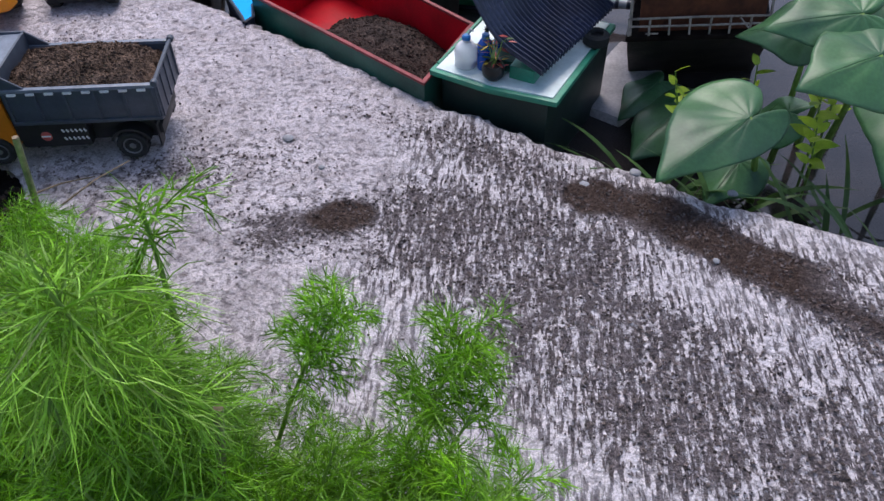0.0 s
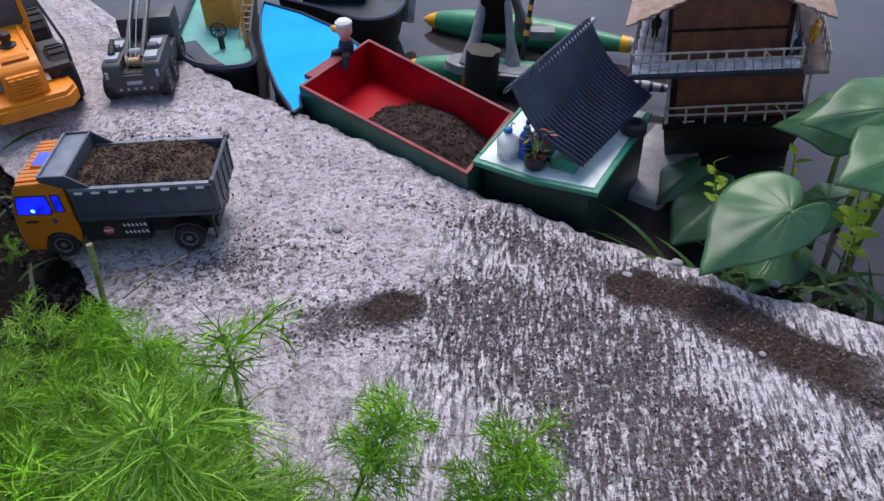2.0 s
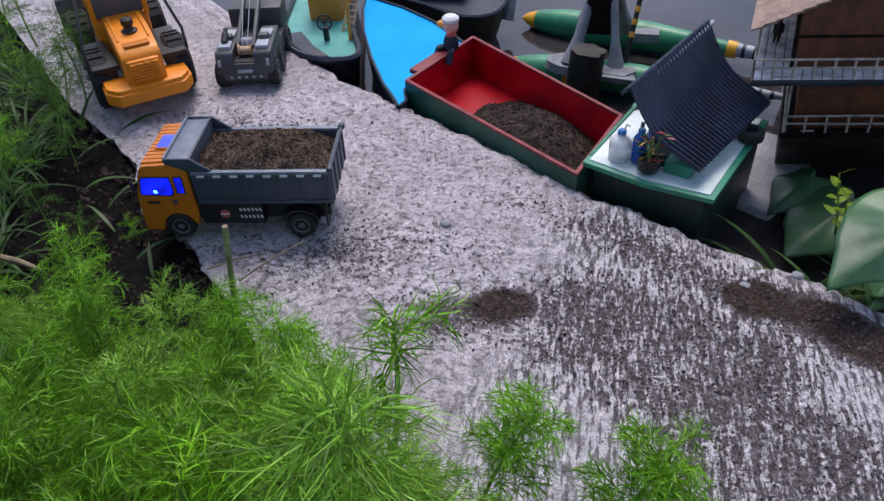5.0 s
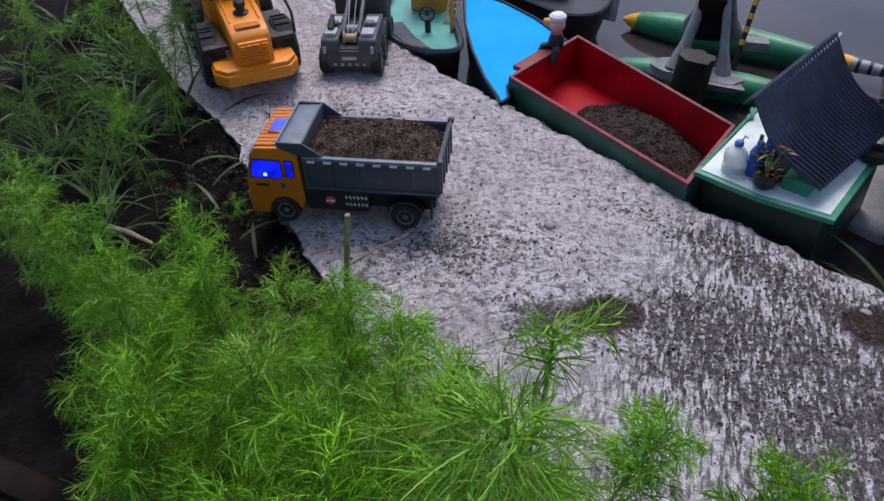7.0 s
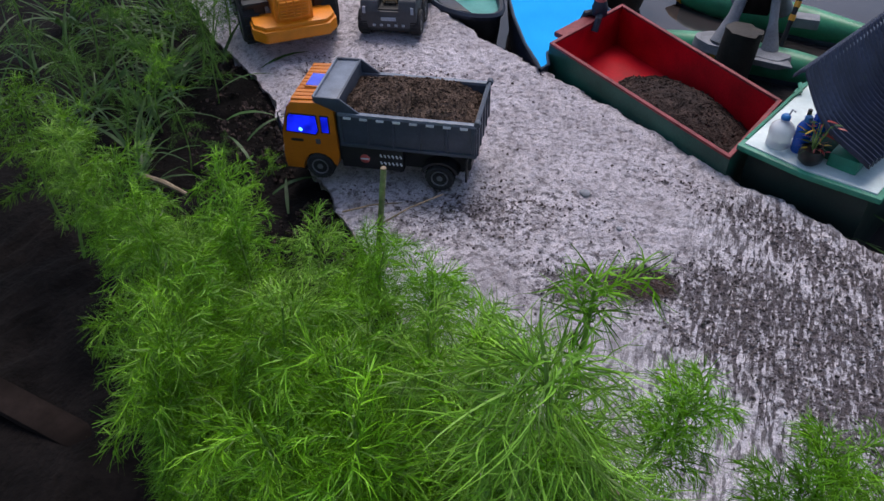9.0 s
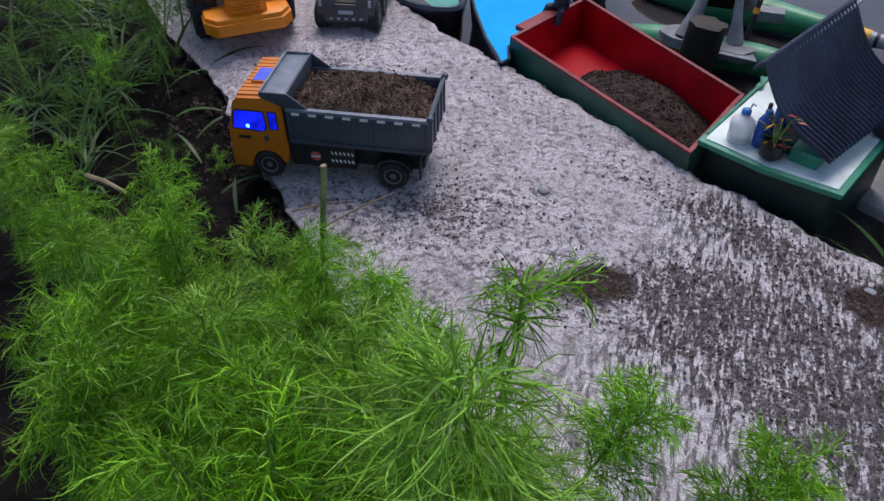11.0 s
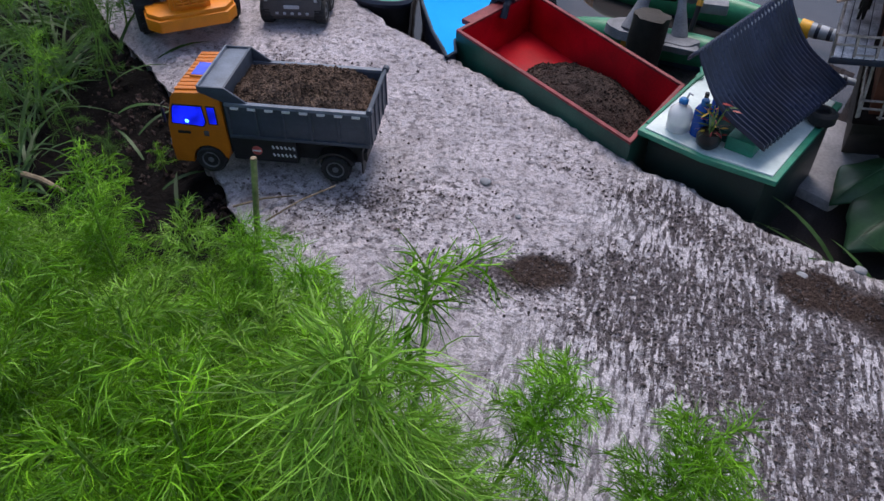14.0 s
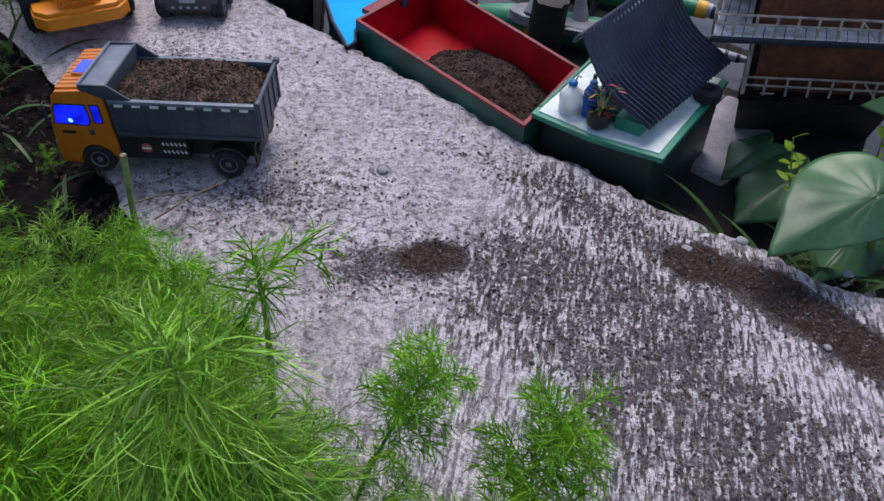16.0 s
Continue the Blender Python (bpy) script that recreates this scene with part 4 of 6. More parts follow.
def deck_items():
    m = BOAT_SHIFT @ frame_of(-0.071, 0.972, -22.5, 0.004)
    b = thing("water_bottle", m @ Matrix.Translation((0.040, 0.030, 0)), "clear ribbed plastic toy water bottle on the deck", "bottle")
    prof = [(0.013, 0), (0.015, 0.002), (0.015, 0.010), (0.0145, 0.012), (0.015, 0.014), (0.0155, 0.022), (0.0145, 0.028), (0.010, 0.033), (0.005, 0.036), (0.005, 0.040)]
    part("body", lathe(B(), prof, 24), CLEAR, b)
    part("cap", lathe(B(), [(0.006, 0.039), (0.006, 0.043), (0.004, 0.045)], 14), BLUECAP, b, "blue screw cap")
    part("spout", tube(B(), [(0.002, 0.002, 0.044), (0.004, 0.004, 0.052), (0.009, 0.001, 0.052)], 0.0012, 6), PALEGREY, b)
    b = thing("blue_bottle", m @ Matrix.Translation((0.065, 0.036, 0)), "small blue plastic toy bottle on the deck", "bottle")
    part("body", lathe(B(), [(0.0095, 0), (0.0105, 0.002), (0.0105, 0.020), (0.0095, 0.022), (0.0105, 0.024), (0.0105, 0.034), (0.007, 0.041), (0.0045, 0.043)], 20), BLUEBOTTLE, b)
    part("cap", lathe(B(), [(0.005, 0.043), (0.005, 0.049), (0.004, 0.050)], 14), BLUECAP, b, "blue cap")
    b = thing("blue_bottle", m @ Matrix.Translation((0.070, 0.075, 0)), "blue plastic bottle behind the flowers", "bottle")
    part("body", lathe(B(), [(0.008, 0), (0.009, 0.002), (0.009, 0.034), (0.005, 0.040)], 18), BLUEBOTTLE, b)
    part("cap", lathe(B(), [(0.0055, 0.040), (0.006, 0.047), (0.003, 0.051)], 14), BLUECAP, b)
    p = thing("potted_plant", m @ Matrix.Translation((0.086, 0.018, 0)), "tiny plant with red and yellow leaves in black pot", "potted plant")
    part("pot", lathe(B(), [(0.009, 0), (0.0145, 0.006), (0.0155, 0.014), (0.013, 0.021), (0.012, 0.021), (0.012, 0.017)], 24), POT, p, "round black pot")
    part("soil", lathe(B(), [(0.0118, 0.016), (0.0118, 0.018), (0.004, 0.0195)], 20), WETSOIL, p)
    rnd = random.Random(5)
    for k in range(5):
        a = rnd.uniform(0, 6.28)
        tip = (0.012 * math.cos(a), 0.012 * math.sin(a) + 0.004, 0.05 + 0.012 * rnd.random())
        part("stalk", tube(B(), [(0, 0, 0.017), (tip[0] * 0.4, tip[1] * 0.4, 0.034), tip], [0.001, 0.0008, 0.0005], 5), STEM, p)
    for material, count, name in ((REDLEAF, 26, "red_leaves"), (YELLOWFLOWER, 14, "yellow_leaves"), (GRASS, 26, "green_leaves")):
        verts, faces = [], []
        for k in range(count):
            a, h = rnd.uniform(0, 6.28), rnd.uniform(0.020, 0.062)
            r = rnd.uniform(0.002, 0.018)
            c = Vector((r * math.cos(a), r * math.sin(a) + 0.004, h))
            blade(verts, faces, c, Vector((math.cos(a), math.sin(a), rnd.uniform(-0.3, 0.8))), rnd.uniform(0.008, 0.016), 0.0028, rnd)
        raw(name, verts, faces, material, p)
    ty = thing("tyre", m @ Matrix.Translation((0.176, 0.165, 0)), "small black rubber tyre lying on deck edge", "tyre")
    prof = [(0.008, 0.0), (0.015, 0.0), (0.0185, 0.003), (0.0185, 0.014), (0.015, 0.017), (0.010, 0.017), (0.0085, 0.012)]
    part("tyre_body", lathe(B(), prof, 28), RUBBER, ty)


def blade(verts, faces, base, way, length, width, rnd, bend=0.4, seg=3):
    """A thin pointed leaf from base along way, bending down."""
    way = way.normalized()
    side = way.cross(Vector((0, 0, 1)))
    side = side.normalized() if side.length > 1e-3 else Vector((1, 0, 0))
    side = (Matrix.Rotation(rnd.uniform(-0.8, 0.8), 3, way) @ side) * width * 0.5
    k = len(verts)
    p = base.copy()
    for i in range(seg + 1):
        s = i / seg
        w = math.sin(math.pi * (0.18 + 0.82 * s)) if i < seg else 0.03
        verts.append(tuple(p - side * w))
        verts.append(tuple(p + side * w))
        p = p + way * (length / seg)
        way = (way + Vector((0, 0, -bend / seg))).normalized()
    for i in range(seg):
        faces.append((k + 2 * i, k + 2 * i + 1, k + 2 * i + 3, k + 2 * i + 2))


deck_items()


# ---- wheel loader and crane truck ----
def loader():
    # x across, y forward, from the middle of the rear edge
    t = thing("wheel_loader", frame_of(-0.760, 1.004, 40.0, 0.001) @ Matrix.Diagonal((1, 1, 0.88, 1)), "yellow and black toy wheel loader seen from behind", "toy loader")
    w = 0.069
    bm = plate(B(), [(-0.052, 0.0), (0.052, 0.0), (w, 0.022), (w, 0.060), (-w, 0.060), (-w, 0.022)], 0.040, 0.062, 0.003)
    plate(bm, [(-0.050, 0.004), (0.050, 0.004), (w - 0.003, 0.024), (w - 0.003, 0.060), (-w + 0.003, 0.060), (-w + 0.003, 0.024)], 0.060, 0.070, 0.003)
    part("counterweight", bm, YELLOW, t, "chunky yellow counterweight")
    bm = B()
    for y0, y1, z0, z1, a, b in ((0.014, 0.165, 0.055, 0.0, 0.040, 0.034),):
        prof = [(0.014, 0.060), (0.020, 0.118), (0.032, 0.128), (0.085, 0.136), (0.165, 0.140), (0.165, 0.060)]
        prism(bm, prof, -0.031, 0.031, 0.005, Matrix.Rotation(radians(90), 4, "Z") @ Matrix.Diagonal((1, -1, 1, 1)))
    hood = part("bonnet", bm, YELLOW, t, "yellow bonnet")
    bm = box(B(), (-0.025, 0.010, 0.074), (0.025, 0.020, 0.114), 0.004, Matrix.Translation((0, 0.001, 0)) )
    part("grille_frame", bm, YELLOW, hood)
    for k in range(4):
        for j in range(6):
            x, z = -0.0172 + k * 0.0115, 0.080 + j * 0.0056
            part("grille_bar", box(B(), (x - 0.0045, 0.0075, z - 0.0014), (x + 0.0045, 0.0115, z + 0.0014), 0.0006), YELLOW, hood)
    part("rear_plate", box(B(), (-0.020, 0.034, 0.1295), (0.020, 0.050, 0.1335), 0.001), ORANGE, hood)
    part("air_filter", lathe(B(), [(0.013, 0.134), (0.013, 0.138), (0.008, 0.140), (0.007, 0.146), (0.0095, 0.149), (0.0095, 0.158), (0.006, 0.161)], 18, Matrix.Translation((0, 0.088, 0))), BLACK, t, "black air filter cap")
    for x in (-0.024, 0.024):
        part("bonnet_rail", tube(B(), [(x, 0.06, 0.134), (x, 0.09, 0.139), (x, 0.15, 0.142)], 0.0016, 6), YELLOW, hood)
    for s in (-1, 1):
        bm = plate(B(), [(s * 0.033, 0.055), (s * 0.076, 0.055), (s * 0.076, 0.17), (s * 0.040, 0.17)][::s], 0.084, 0.094, 0.003)
        box(bm, (s * 0.040, 0.058, 0.066), (s * 0.058, 0.165, 0.088), 0.003)
        part("fender", bm, BLACK, t, "black plastic fender")
        bm = tube(B(), [(s * 0.078, 0.06, 0.094), (s * 0.078, 0.065, 0.13), (s * 0.062, 0.13, 0.20), (s * 0.05, 0.16, 0.215)], 0.0025, 6)
        part("grab_rail", bm, BLACK, t)
        for k in range(3):
            part("step", box(B(), (s * 0.060, 0.150 + 0.002 * k, 0.03 + 0.022 * k), (s * 0.085, 0.172, 0.034 + 0.022 * k), 0.001), BLACK, t)
        for y in (0.105, 0.30):
            wheel(t, 0, 0, 0, 0.052, 0.034, 1, "wheel").matrix_basis = pose(s * 0.064, y, 0.052, 0, 0, -90 if s > 0 else 90)
    bm = box(B(), (-0.045, 0.165, 0.06), (0.045, 0.255, 0.135), 0.006)
    part("cab_body", bm, YELLOW, t)
    part("cab_glass", box(B(), (-0.040, 0.163, 0.137), (0.040, 0.25, 0.205), 0.004), DARKGREY, t, "dark cab glazing")
    for x in (-0.043, 0.043):
        for y in (0.164, 0.252):
            part("cab_pillar", box(B(), (x - 0.004, y - 0.004, 0.13), (x + 0.004, y + 0.004, 0.212), 0.001), YELLOW, t)
    part("cab_roof", box(B(), (-0.050, 0.158, 0.208), (0.050, 0.262, 0.222), 0.005), YELLOW, t)
    part("front_frame", box(B(), (-0.04, 0.255, 0.05), (0.04, 0.36, 0.11), 0.006), YELLOW, t)
    for x in (-0.03, 0.03):
        part("lift_arm", tube(B(), [(x, 0.29, 0.12), (x, 0.36, 0.11), (x, 0.42, 0.06)], 0.009, 8), YELLOW, t)
    part("bucket", prism(B(), [(0.41, 0.01), (0.50, 0.01), (0.47, 0.02), (0.43, 0.03), (0.425, 0.08), (0.44, 0.10), (0.415, 0.09)], -0.09, 0.09, 0.002, Matrix.Rotation(radians(90), 4, "Z") @ Matrix.Diagonal((1, -1, 1, 1))), DARKGREY, t, "grey loader bucket")


loader()


def crane_truck():
    t = thing("crane_truck", frame_of(-0.654, 1.120, 13.0, 0.001) @ Matrix.Scale(0.96, 4), "grey toy crane truck with pale hatches, seen from behind", "toy truck")
    w = 0.050
    body = part("body", box(B(), (-w, 0.0, 0.018), (w, 0.20, 0.050), 0.004), GREY, t)
    for s in (-1, 1):
        a, b = sorted((s * 0.018, s * (w - 0.001)))
        bm = prism(B(), [(-0.002, 0.048), (0.004, 0.066), (0.010, 0.070), (0.11, 0.072), (0.11, 0.048)], a, b, 0.002, Matrix.Rotation(radians(90), 4, "Z") @ Matrix.Diagonal((1, -1, 1, 1)))
        part("side_box", bm, GREY, t)
        for y in (0.014, 0.062):
            part("hatch", box(B(), (s * 0.022, y, 0.070), (s * 0.044, y + 0.026, 0.0765), 0.001), PALEGREY, t, "pale hatch lid")
        part("motor_box", box(B(), (s * 0.024, 0.044, 0.071), (s * 0.041, 0.058, 0.083), 0.002), DARKGREY, t)
        part("badge_bar", box(B(), (s * 0.040, -0.0022, 0.046), (s * 0.045, 0.0005, 0.058), 0.0003, None), PALEGREY, t, "pale badge bar")
        for y in (0.022, 0.075, 0.16):
            wheel(t, 0, 0, 0, 0.0225, 0.020, 1, "wheel").matrix_basis = pose(s * (w - 0.004), y, 0.0225, 0, 0, -90 if s > 0 else 90)
        part("cable", tube(B(), [(s * 0.0045, 0.030, 0.068), (s * 0.006, 0.10, 0.115), (s * 0.007, 0.18, 0.150)], 0.0008, 5), PALEGREY, t)
        part("boom_side", box(B(), (s * 0.014 - 0.003, 0.07, 0.066), (s * 0.014 + 0.003, 0.30, 0.078), 0.001, Matrix.Translation((0, 0, -0.03)) @ Matrix.Rotation(radians(22), 4, "X")), DARKGREY, t, "dark crane boom")
    part("winch_bed", box(B(), (-0.018, 0.004, 0.045), (0.018, 0.11, 0.052)), BLACK, t)
    part("winch", lathe(B(), [(0.010, -0.012), (0.010, -0.010), (0.0065, -0.009), (0.0065, 0.009), (0.010, 0.010), (0.010, 0.012)], 16, pose(0, 0.03, 0.062, 0, 90, 0)), LADDER, t, "brown winch drum")
    part("pulley", lathe(B(), [(0.008, -0.010), (0.008, 0.010)], 14, pose(0, 0.055, 0.066, 0, 90, 0)), PALEGREY, t)
    part("exhaust", lathe(B(), [(0.006, 0), (0.006, 0.02), (0.004, 0.022), (0.0042, 0.03)], 14, pose(-0.034, 0.03, 0.076, -60, 0, 0)), BLACK, t)
    for k in range(5):
        x = -0.026 + k * 0.013
        part("lamp", box(B(), (x - 0.0025, -0.0018, 0.0225), (x + 0.0025, 0.001, 0.0265), 0.0004), PALEGREY, t, "pale rear lamp")
    part("number_bar", box(B(), (-0.013, -0.0018, 0.033), (0.013, 0.001, 0.039), 0.0004), PALEGREY, t, "pale plate bar")
    part("rear_skirt", box(B(), (-w + 0.002, 0.003, 0.012), (w - 0.002, 0.012, 0.02), 0.001), BLACK, t)
    part("cab", box(B(), (-w, 0.15, 0.045), (w, 0.215, 0.09), 0.006), GREY, t)


crane_truck()


# ---- boats ----
def hull_mesh(bm, stations, z_top, z_bot, flare=0.8):
    """A boat's skin; stations: (x, y) outline of the rim, closed."""
    c = Vector((sum(p[0] for p in stations) / len(stations), sum(p[1] for p in stations) / len(stations)))
    rows = []
    for s in (0, 0.3, 0.6, 1.0):
        k = 1 - (1 - flare) * s ** 1.5
        rows.append([bm.verts.new((c.x + (x - c.x) * k, c.y + (y - c.y) * k, lerp(z_top, z_bot, s))) for x, y in stations])
    n = len(stations)
    for a, b in zip(rows, rows[1:]):
        for i in range(n):
            bm.faces.new((a[i], b[i], b[(i + 1) % n], a[(i + 1) % n]))
    bm.faces.new(rows[-1])
    return bm


def rounded(pts, n=6):
    """A smooth closed outline through corner points."""
    out = []
    k = len(pts)
    for i in range(k):
        p0, p1, p2, p3 = (Vector(pts[(i + j) % k]) for j in (-1, 0, 1, 2))
        for q in range(n):
            t = q / n
            out.append(tuple(0.5 * (2 * p1 + (p2 - p0) * t + (2 * p0 - 5 * p1 + 4 * p2 - p3) * t * t + (3 * p1 - p0 - 3 * p2 + p3) * t ** 3)))
    return out


def deck_boat(name, label, outline, z, deck_mat, hull_mat, rim_mat, rim_r, dip):
    t = thing(name, pose(0, 0, 0), label, "toy boat")
    part("hull", hull_mesh(B(), outline, z, -0.13, 0.75), hull_mat, t)
    cx, cy = sum(p[0] for p in outline) / len(outline), sum(p[1] for p in outline) / len(outline)
    bm = B()
    inner = [(cx + (x - cx) * 0.985, cy + (y - cy) * 0.985) for x, y in outline]
    plate(bm, inner, z - dip - 0.004, z - dip)
    part("deck", bm, deck_mat, t)
    pts = [(x, y, z) for x, y in outline]
    part("rim", tube(B(), pts + [pts[0]], rim_r, 6, False), rim_mat, t)
    return t


def teal_boat():
    pts = [(-0.700, 1.42), (-0.660, 1.31), (-0.605, 1.256), (-0.540, 1.244), (-0.503, 1.278), (-0.556, 1.41), (-0.61, 1.60), (-0.67, 1.80), (-0.76, 1.80)]
    t = deck_boat("fishing_boat", "small toy boat with teal deck and orange cabin", rounded(pts), 0.002, TEAL, BLACK, NAVY, 0.0065, 0.006)
    part("foredeck_plate", plate(B(), [(-0.672, 1.345), (-0.640, 1.30), (-0.600, 1.262), (-0.555, 1.262), (-0.600, 1.30), (-0.645, 1.36)], -0.006, 0.001, 0.001), NAVY, t, "dark plate on the deck")
    part("cabin", box(B(), (-0.650, 1.425, -0.004), (-0.582, 1.53, 0.085), 0.004), CABINORANGE, t, "orange cabin")
    part("cabin_roof", box(B(), (-0.656, 1.42, 0.085), (-0.576, 1.54, 0.092), 0.003), WHITE, t)
    lad = part("ladder", tube(B(), [(-0.566, 1.378, -0.004), (-0.556, 1.425, 0.07)], 0.002, 6), LADDER, t, "tan wooden ladder")
    part("ladder_rail", tube(B(), [(-0.546, 1.378, -0.004), (-0.536, 1.425, 0.07)], 0.002, 6), LADDER, lad)
    for k in range(7):
        s = 0.08 + k * 0.13
        a = Vector((-0.566, 1.378, -0.004)).lerp(Vector((-0.556, 1.425, 0.07)), s)
        part("rung", tube(B(), [a, a + Vector((0.020, 0, 0))], 0.0016, 6), LADDER, lad)
    part("mast", tube(B(), [(-0.540, 1.345, -0.004), (-0.538, 1.352, 0.13)], 0.0035, 8), CABINORANGE, t, "orange mast")
    bm = tube(B(), [(-0.585, 1.338, -0.004), (-0.585, 1.338, 0.022)], 0.006, 10)
    win = part("windlass", bm, BLACK, t, "black windlass")
    m = pose(-0.585, 1.336, 0.032, 75, 0, 10)
    ring = [m @ Vector((0.014 * math.cos(a), 0.014 * math.sin(a), 0)) for a in (2 * math.pi * k / 20 for k in range(21))]
    part("wheel_ring", tube(B(), ring, 0.0018, 6, False), BLACK, win)
    for k in range(4):
        a = math.pi * k / 4
        d = Vector((0.014 * math.cos(a), 0.014 * math.sin(a), 0))
        part("spoke", tube(B(), [m @ -d, m @ d], 0.0010, 5), BLACK, win)


teal_boat()

blue = deck_boat("blue_boat", "bright sky-blue decked toy boat with a dark rim", [(-0.381, 1.090), (-0.390, 1.108), (-0.428, 1.168), (-0.475, 1.262), (-0.520, 1.370), (-0.550, 1.470), (-0.562, 1.540), (-0.470, 1.490), (-0.395, 1.430), (-0.312, 1.335), (-0.333, 1.250), (-0.384, 1.148), (-0.372, 1.110)], 0.004, SKYBLUE, NAVY, NAVY, 0.0030, 0.002)


def far_boat():
    pts = [(-0.56, 1.62), (-0.44, 1.545), (-0.34, 1.49), (-0.28, 1.53), (-0.30, 1.66), (-0.52, 1.74)]
    t = deck_boat("dark_boat", "dark blue toy boat moored beyond the blue one", rounded(pts), -0.01, NAVY, STUMPWOOD, NAVY, 0.005, 0.01)
    part("cabin", box(B(), (-0.50, 1.60, -0.02), (-0.36, 1.69, 0.03), 0.004), NAVY, t)
    for k in range(3):
        part("window", box(B(), (-0.485 + k * 0.045, 1.597, -0.002), (-0.455 + k * 0.045, 1.602, 0.02), 0.001), TEAL, t)


far_boat()


def outrigger():
    t = thing("outrigger_floats", pose(0, 0, 0), "pair of green toy floats with yellow bands, grey bridge", "toy boat")
    for (ax, ay), (bx, by), r in (((-0.262, 1.432), (0.186, 1.352), 0.031), ((-0.245, 1.665), (0.215, 1.518), 0.033)):
        d = Vector((bx - ax, by - ay, 0))
        zc = -0.080
        P = lambda s: Vector((ax, ay, zc)) + d * s
        prof = [(0.0, 0.003), (0.03, 0.35), (0.10, 0.70), (0.22, 0.95), (0.40, 1.0), (0.60, 0.93), (0.80, 0.66), (0.93, 0.46)]
        fl = part("float", tube(B(), [P(s) + Vector((0, 0, 0.012 * s)) for s, _ in prof], [r * k for _, k in prof], 20), PONTGREEN, t, "green tapered float")
        part("nose", tube(B(), [P(s) for s in (-0.002, 0.03, 0.075)], [r * 0.03, r * 0.37, r * 0.63], 20), BAND, fl, "yellow nose")
        part("band", tube(B(), [P(s) + Vector((0, 0, 0.012)) for s in (0.925, 0.965)], [r * 0.52, r * 0.48], 20), BAND, fl, "yellow band")
        part("tail", tube(B(), [P(s) + Vector((0, 0, 0.013)) for s in (0.96, 1.05, 1.17)], [r * 0.42, r * 0.36, r * 0.16], 16), PALEGREY, fl, "grey ringed tail")
        for k in range(4):
            s = 0.985 + 0.045 * k
            part("tail_ring", tube(B(), [P(s) + Vector((0, 0, 0.013)), P(s + 0.014) + Vector((0, 0, 0.013))], [r * (0.44 - 0.055 * k), r * (0.42 - 0.055 * k)], 16), NAVY, fl)
        part("keel", tube(B(), [P(s) + Vector((0, 0, -0.02)) for s in (0.05, 0.3, 0.6, 0.85)], [0.010, 0.024, 0.024, 0.012], 12), NAVY, fl)
    # the grey bridge between the floats
    pts = rounded([(-0.165, 1.395), (-0.130, 1.366), (-0.06, 1.352), (-0.018, 1.345), (0.0, 1.372), (-0.05, 1.39), (-0.10, 1.425), (-0.15, 1.425)], 5)
    bm = hull_mesh(B(), pts, -0.046, -0.062, 1.08)
    bm.faces.new([v for v in bm.verts[:len(pts)]])
    bm.verts.ensure_lookup_table()
    for v in bm.verts:
        v.co.z += 0.004 * fbm(v.co.x * 30, v.co.y * 30, 1.0, 3)
    part("cement_pad", bm, CEMENT, t, "grey cement pad")
    part("pad_plate", plate(B(), [(-0.06, 1.340), (0.005, 1.330), (-0.005, 1.362), (-0.05, 1.372)], -0.052, -0.048, 0.001), CEMENT, t)
    for a, b, r in (((-0.118, 1.388, -0.05), (-0.085, 1.45, 0.10), 0.011), ((-0.035, 1.385, -0.05), (-0.055, 1.44, 0.10), 0.008), ((-0.10, 1.60, -0.05), (-0.085, 1.48, 0.09), 0.010), ((-0.02, 1.575, -0.05), (-0.05, 1.46, 0.09), 0.010)):
        part("strut", tube(B(), [a, Vector(a).lerp(Vector(b), 0.3), b], [r * 2.0, r, r * 0.8], 10), CEMENT, t, "grey strut")
    part("engine_block", box(B(), (-0.10, 1.42, -0.005), (-0.05, 1.50, 0.075), 0.006), PLANK, t, "dark weathered block")
    part("rod", tube(B(), [(-0.018, 1.400, -0.045), (-0.002, 1.445, 0.075)], 0.0045, 8), BLACK, t, "black and orange rod")
    for k in range(4):
        a = Vector((-0.018, 1.400, -0.045)).lerp(Vector((-0.002, 1.445, 0.075)), 0.35 + 0.18 * k)
        b = Vector((-0.018, 1.400, -0.045)).lerp(Vector((-0.002, 1.445, 0.075)), 0.43 + 0.18 * k)
        part("rod_band", tube(B(), [a, b], 0.0055, 8), BILL, t, "orange band")
    part("deck_box", box(B(), (-0.005, 1.505, -0.055), (0.045, 1.535, -0.035), 0.003), CEMENT, t)
    part("paddle", tube(B(), [(-0.27, 1.60, -0.06), (-0.262, 1.62, 0.0), (-0.255, 1.64, 0.07)], [0.014, 0.011, 0.006], 8), CEMENT, t, "grey paddle blade")
    part("red_mark", tube(B(), [(-0.128, 1.408, -0.078), (-0.118, 1.406, -0.078)], 0.032, 16), BILL, t, "orange band on the float")


outrigger()


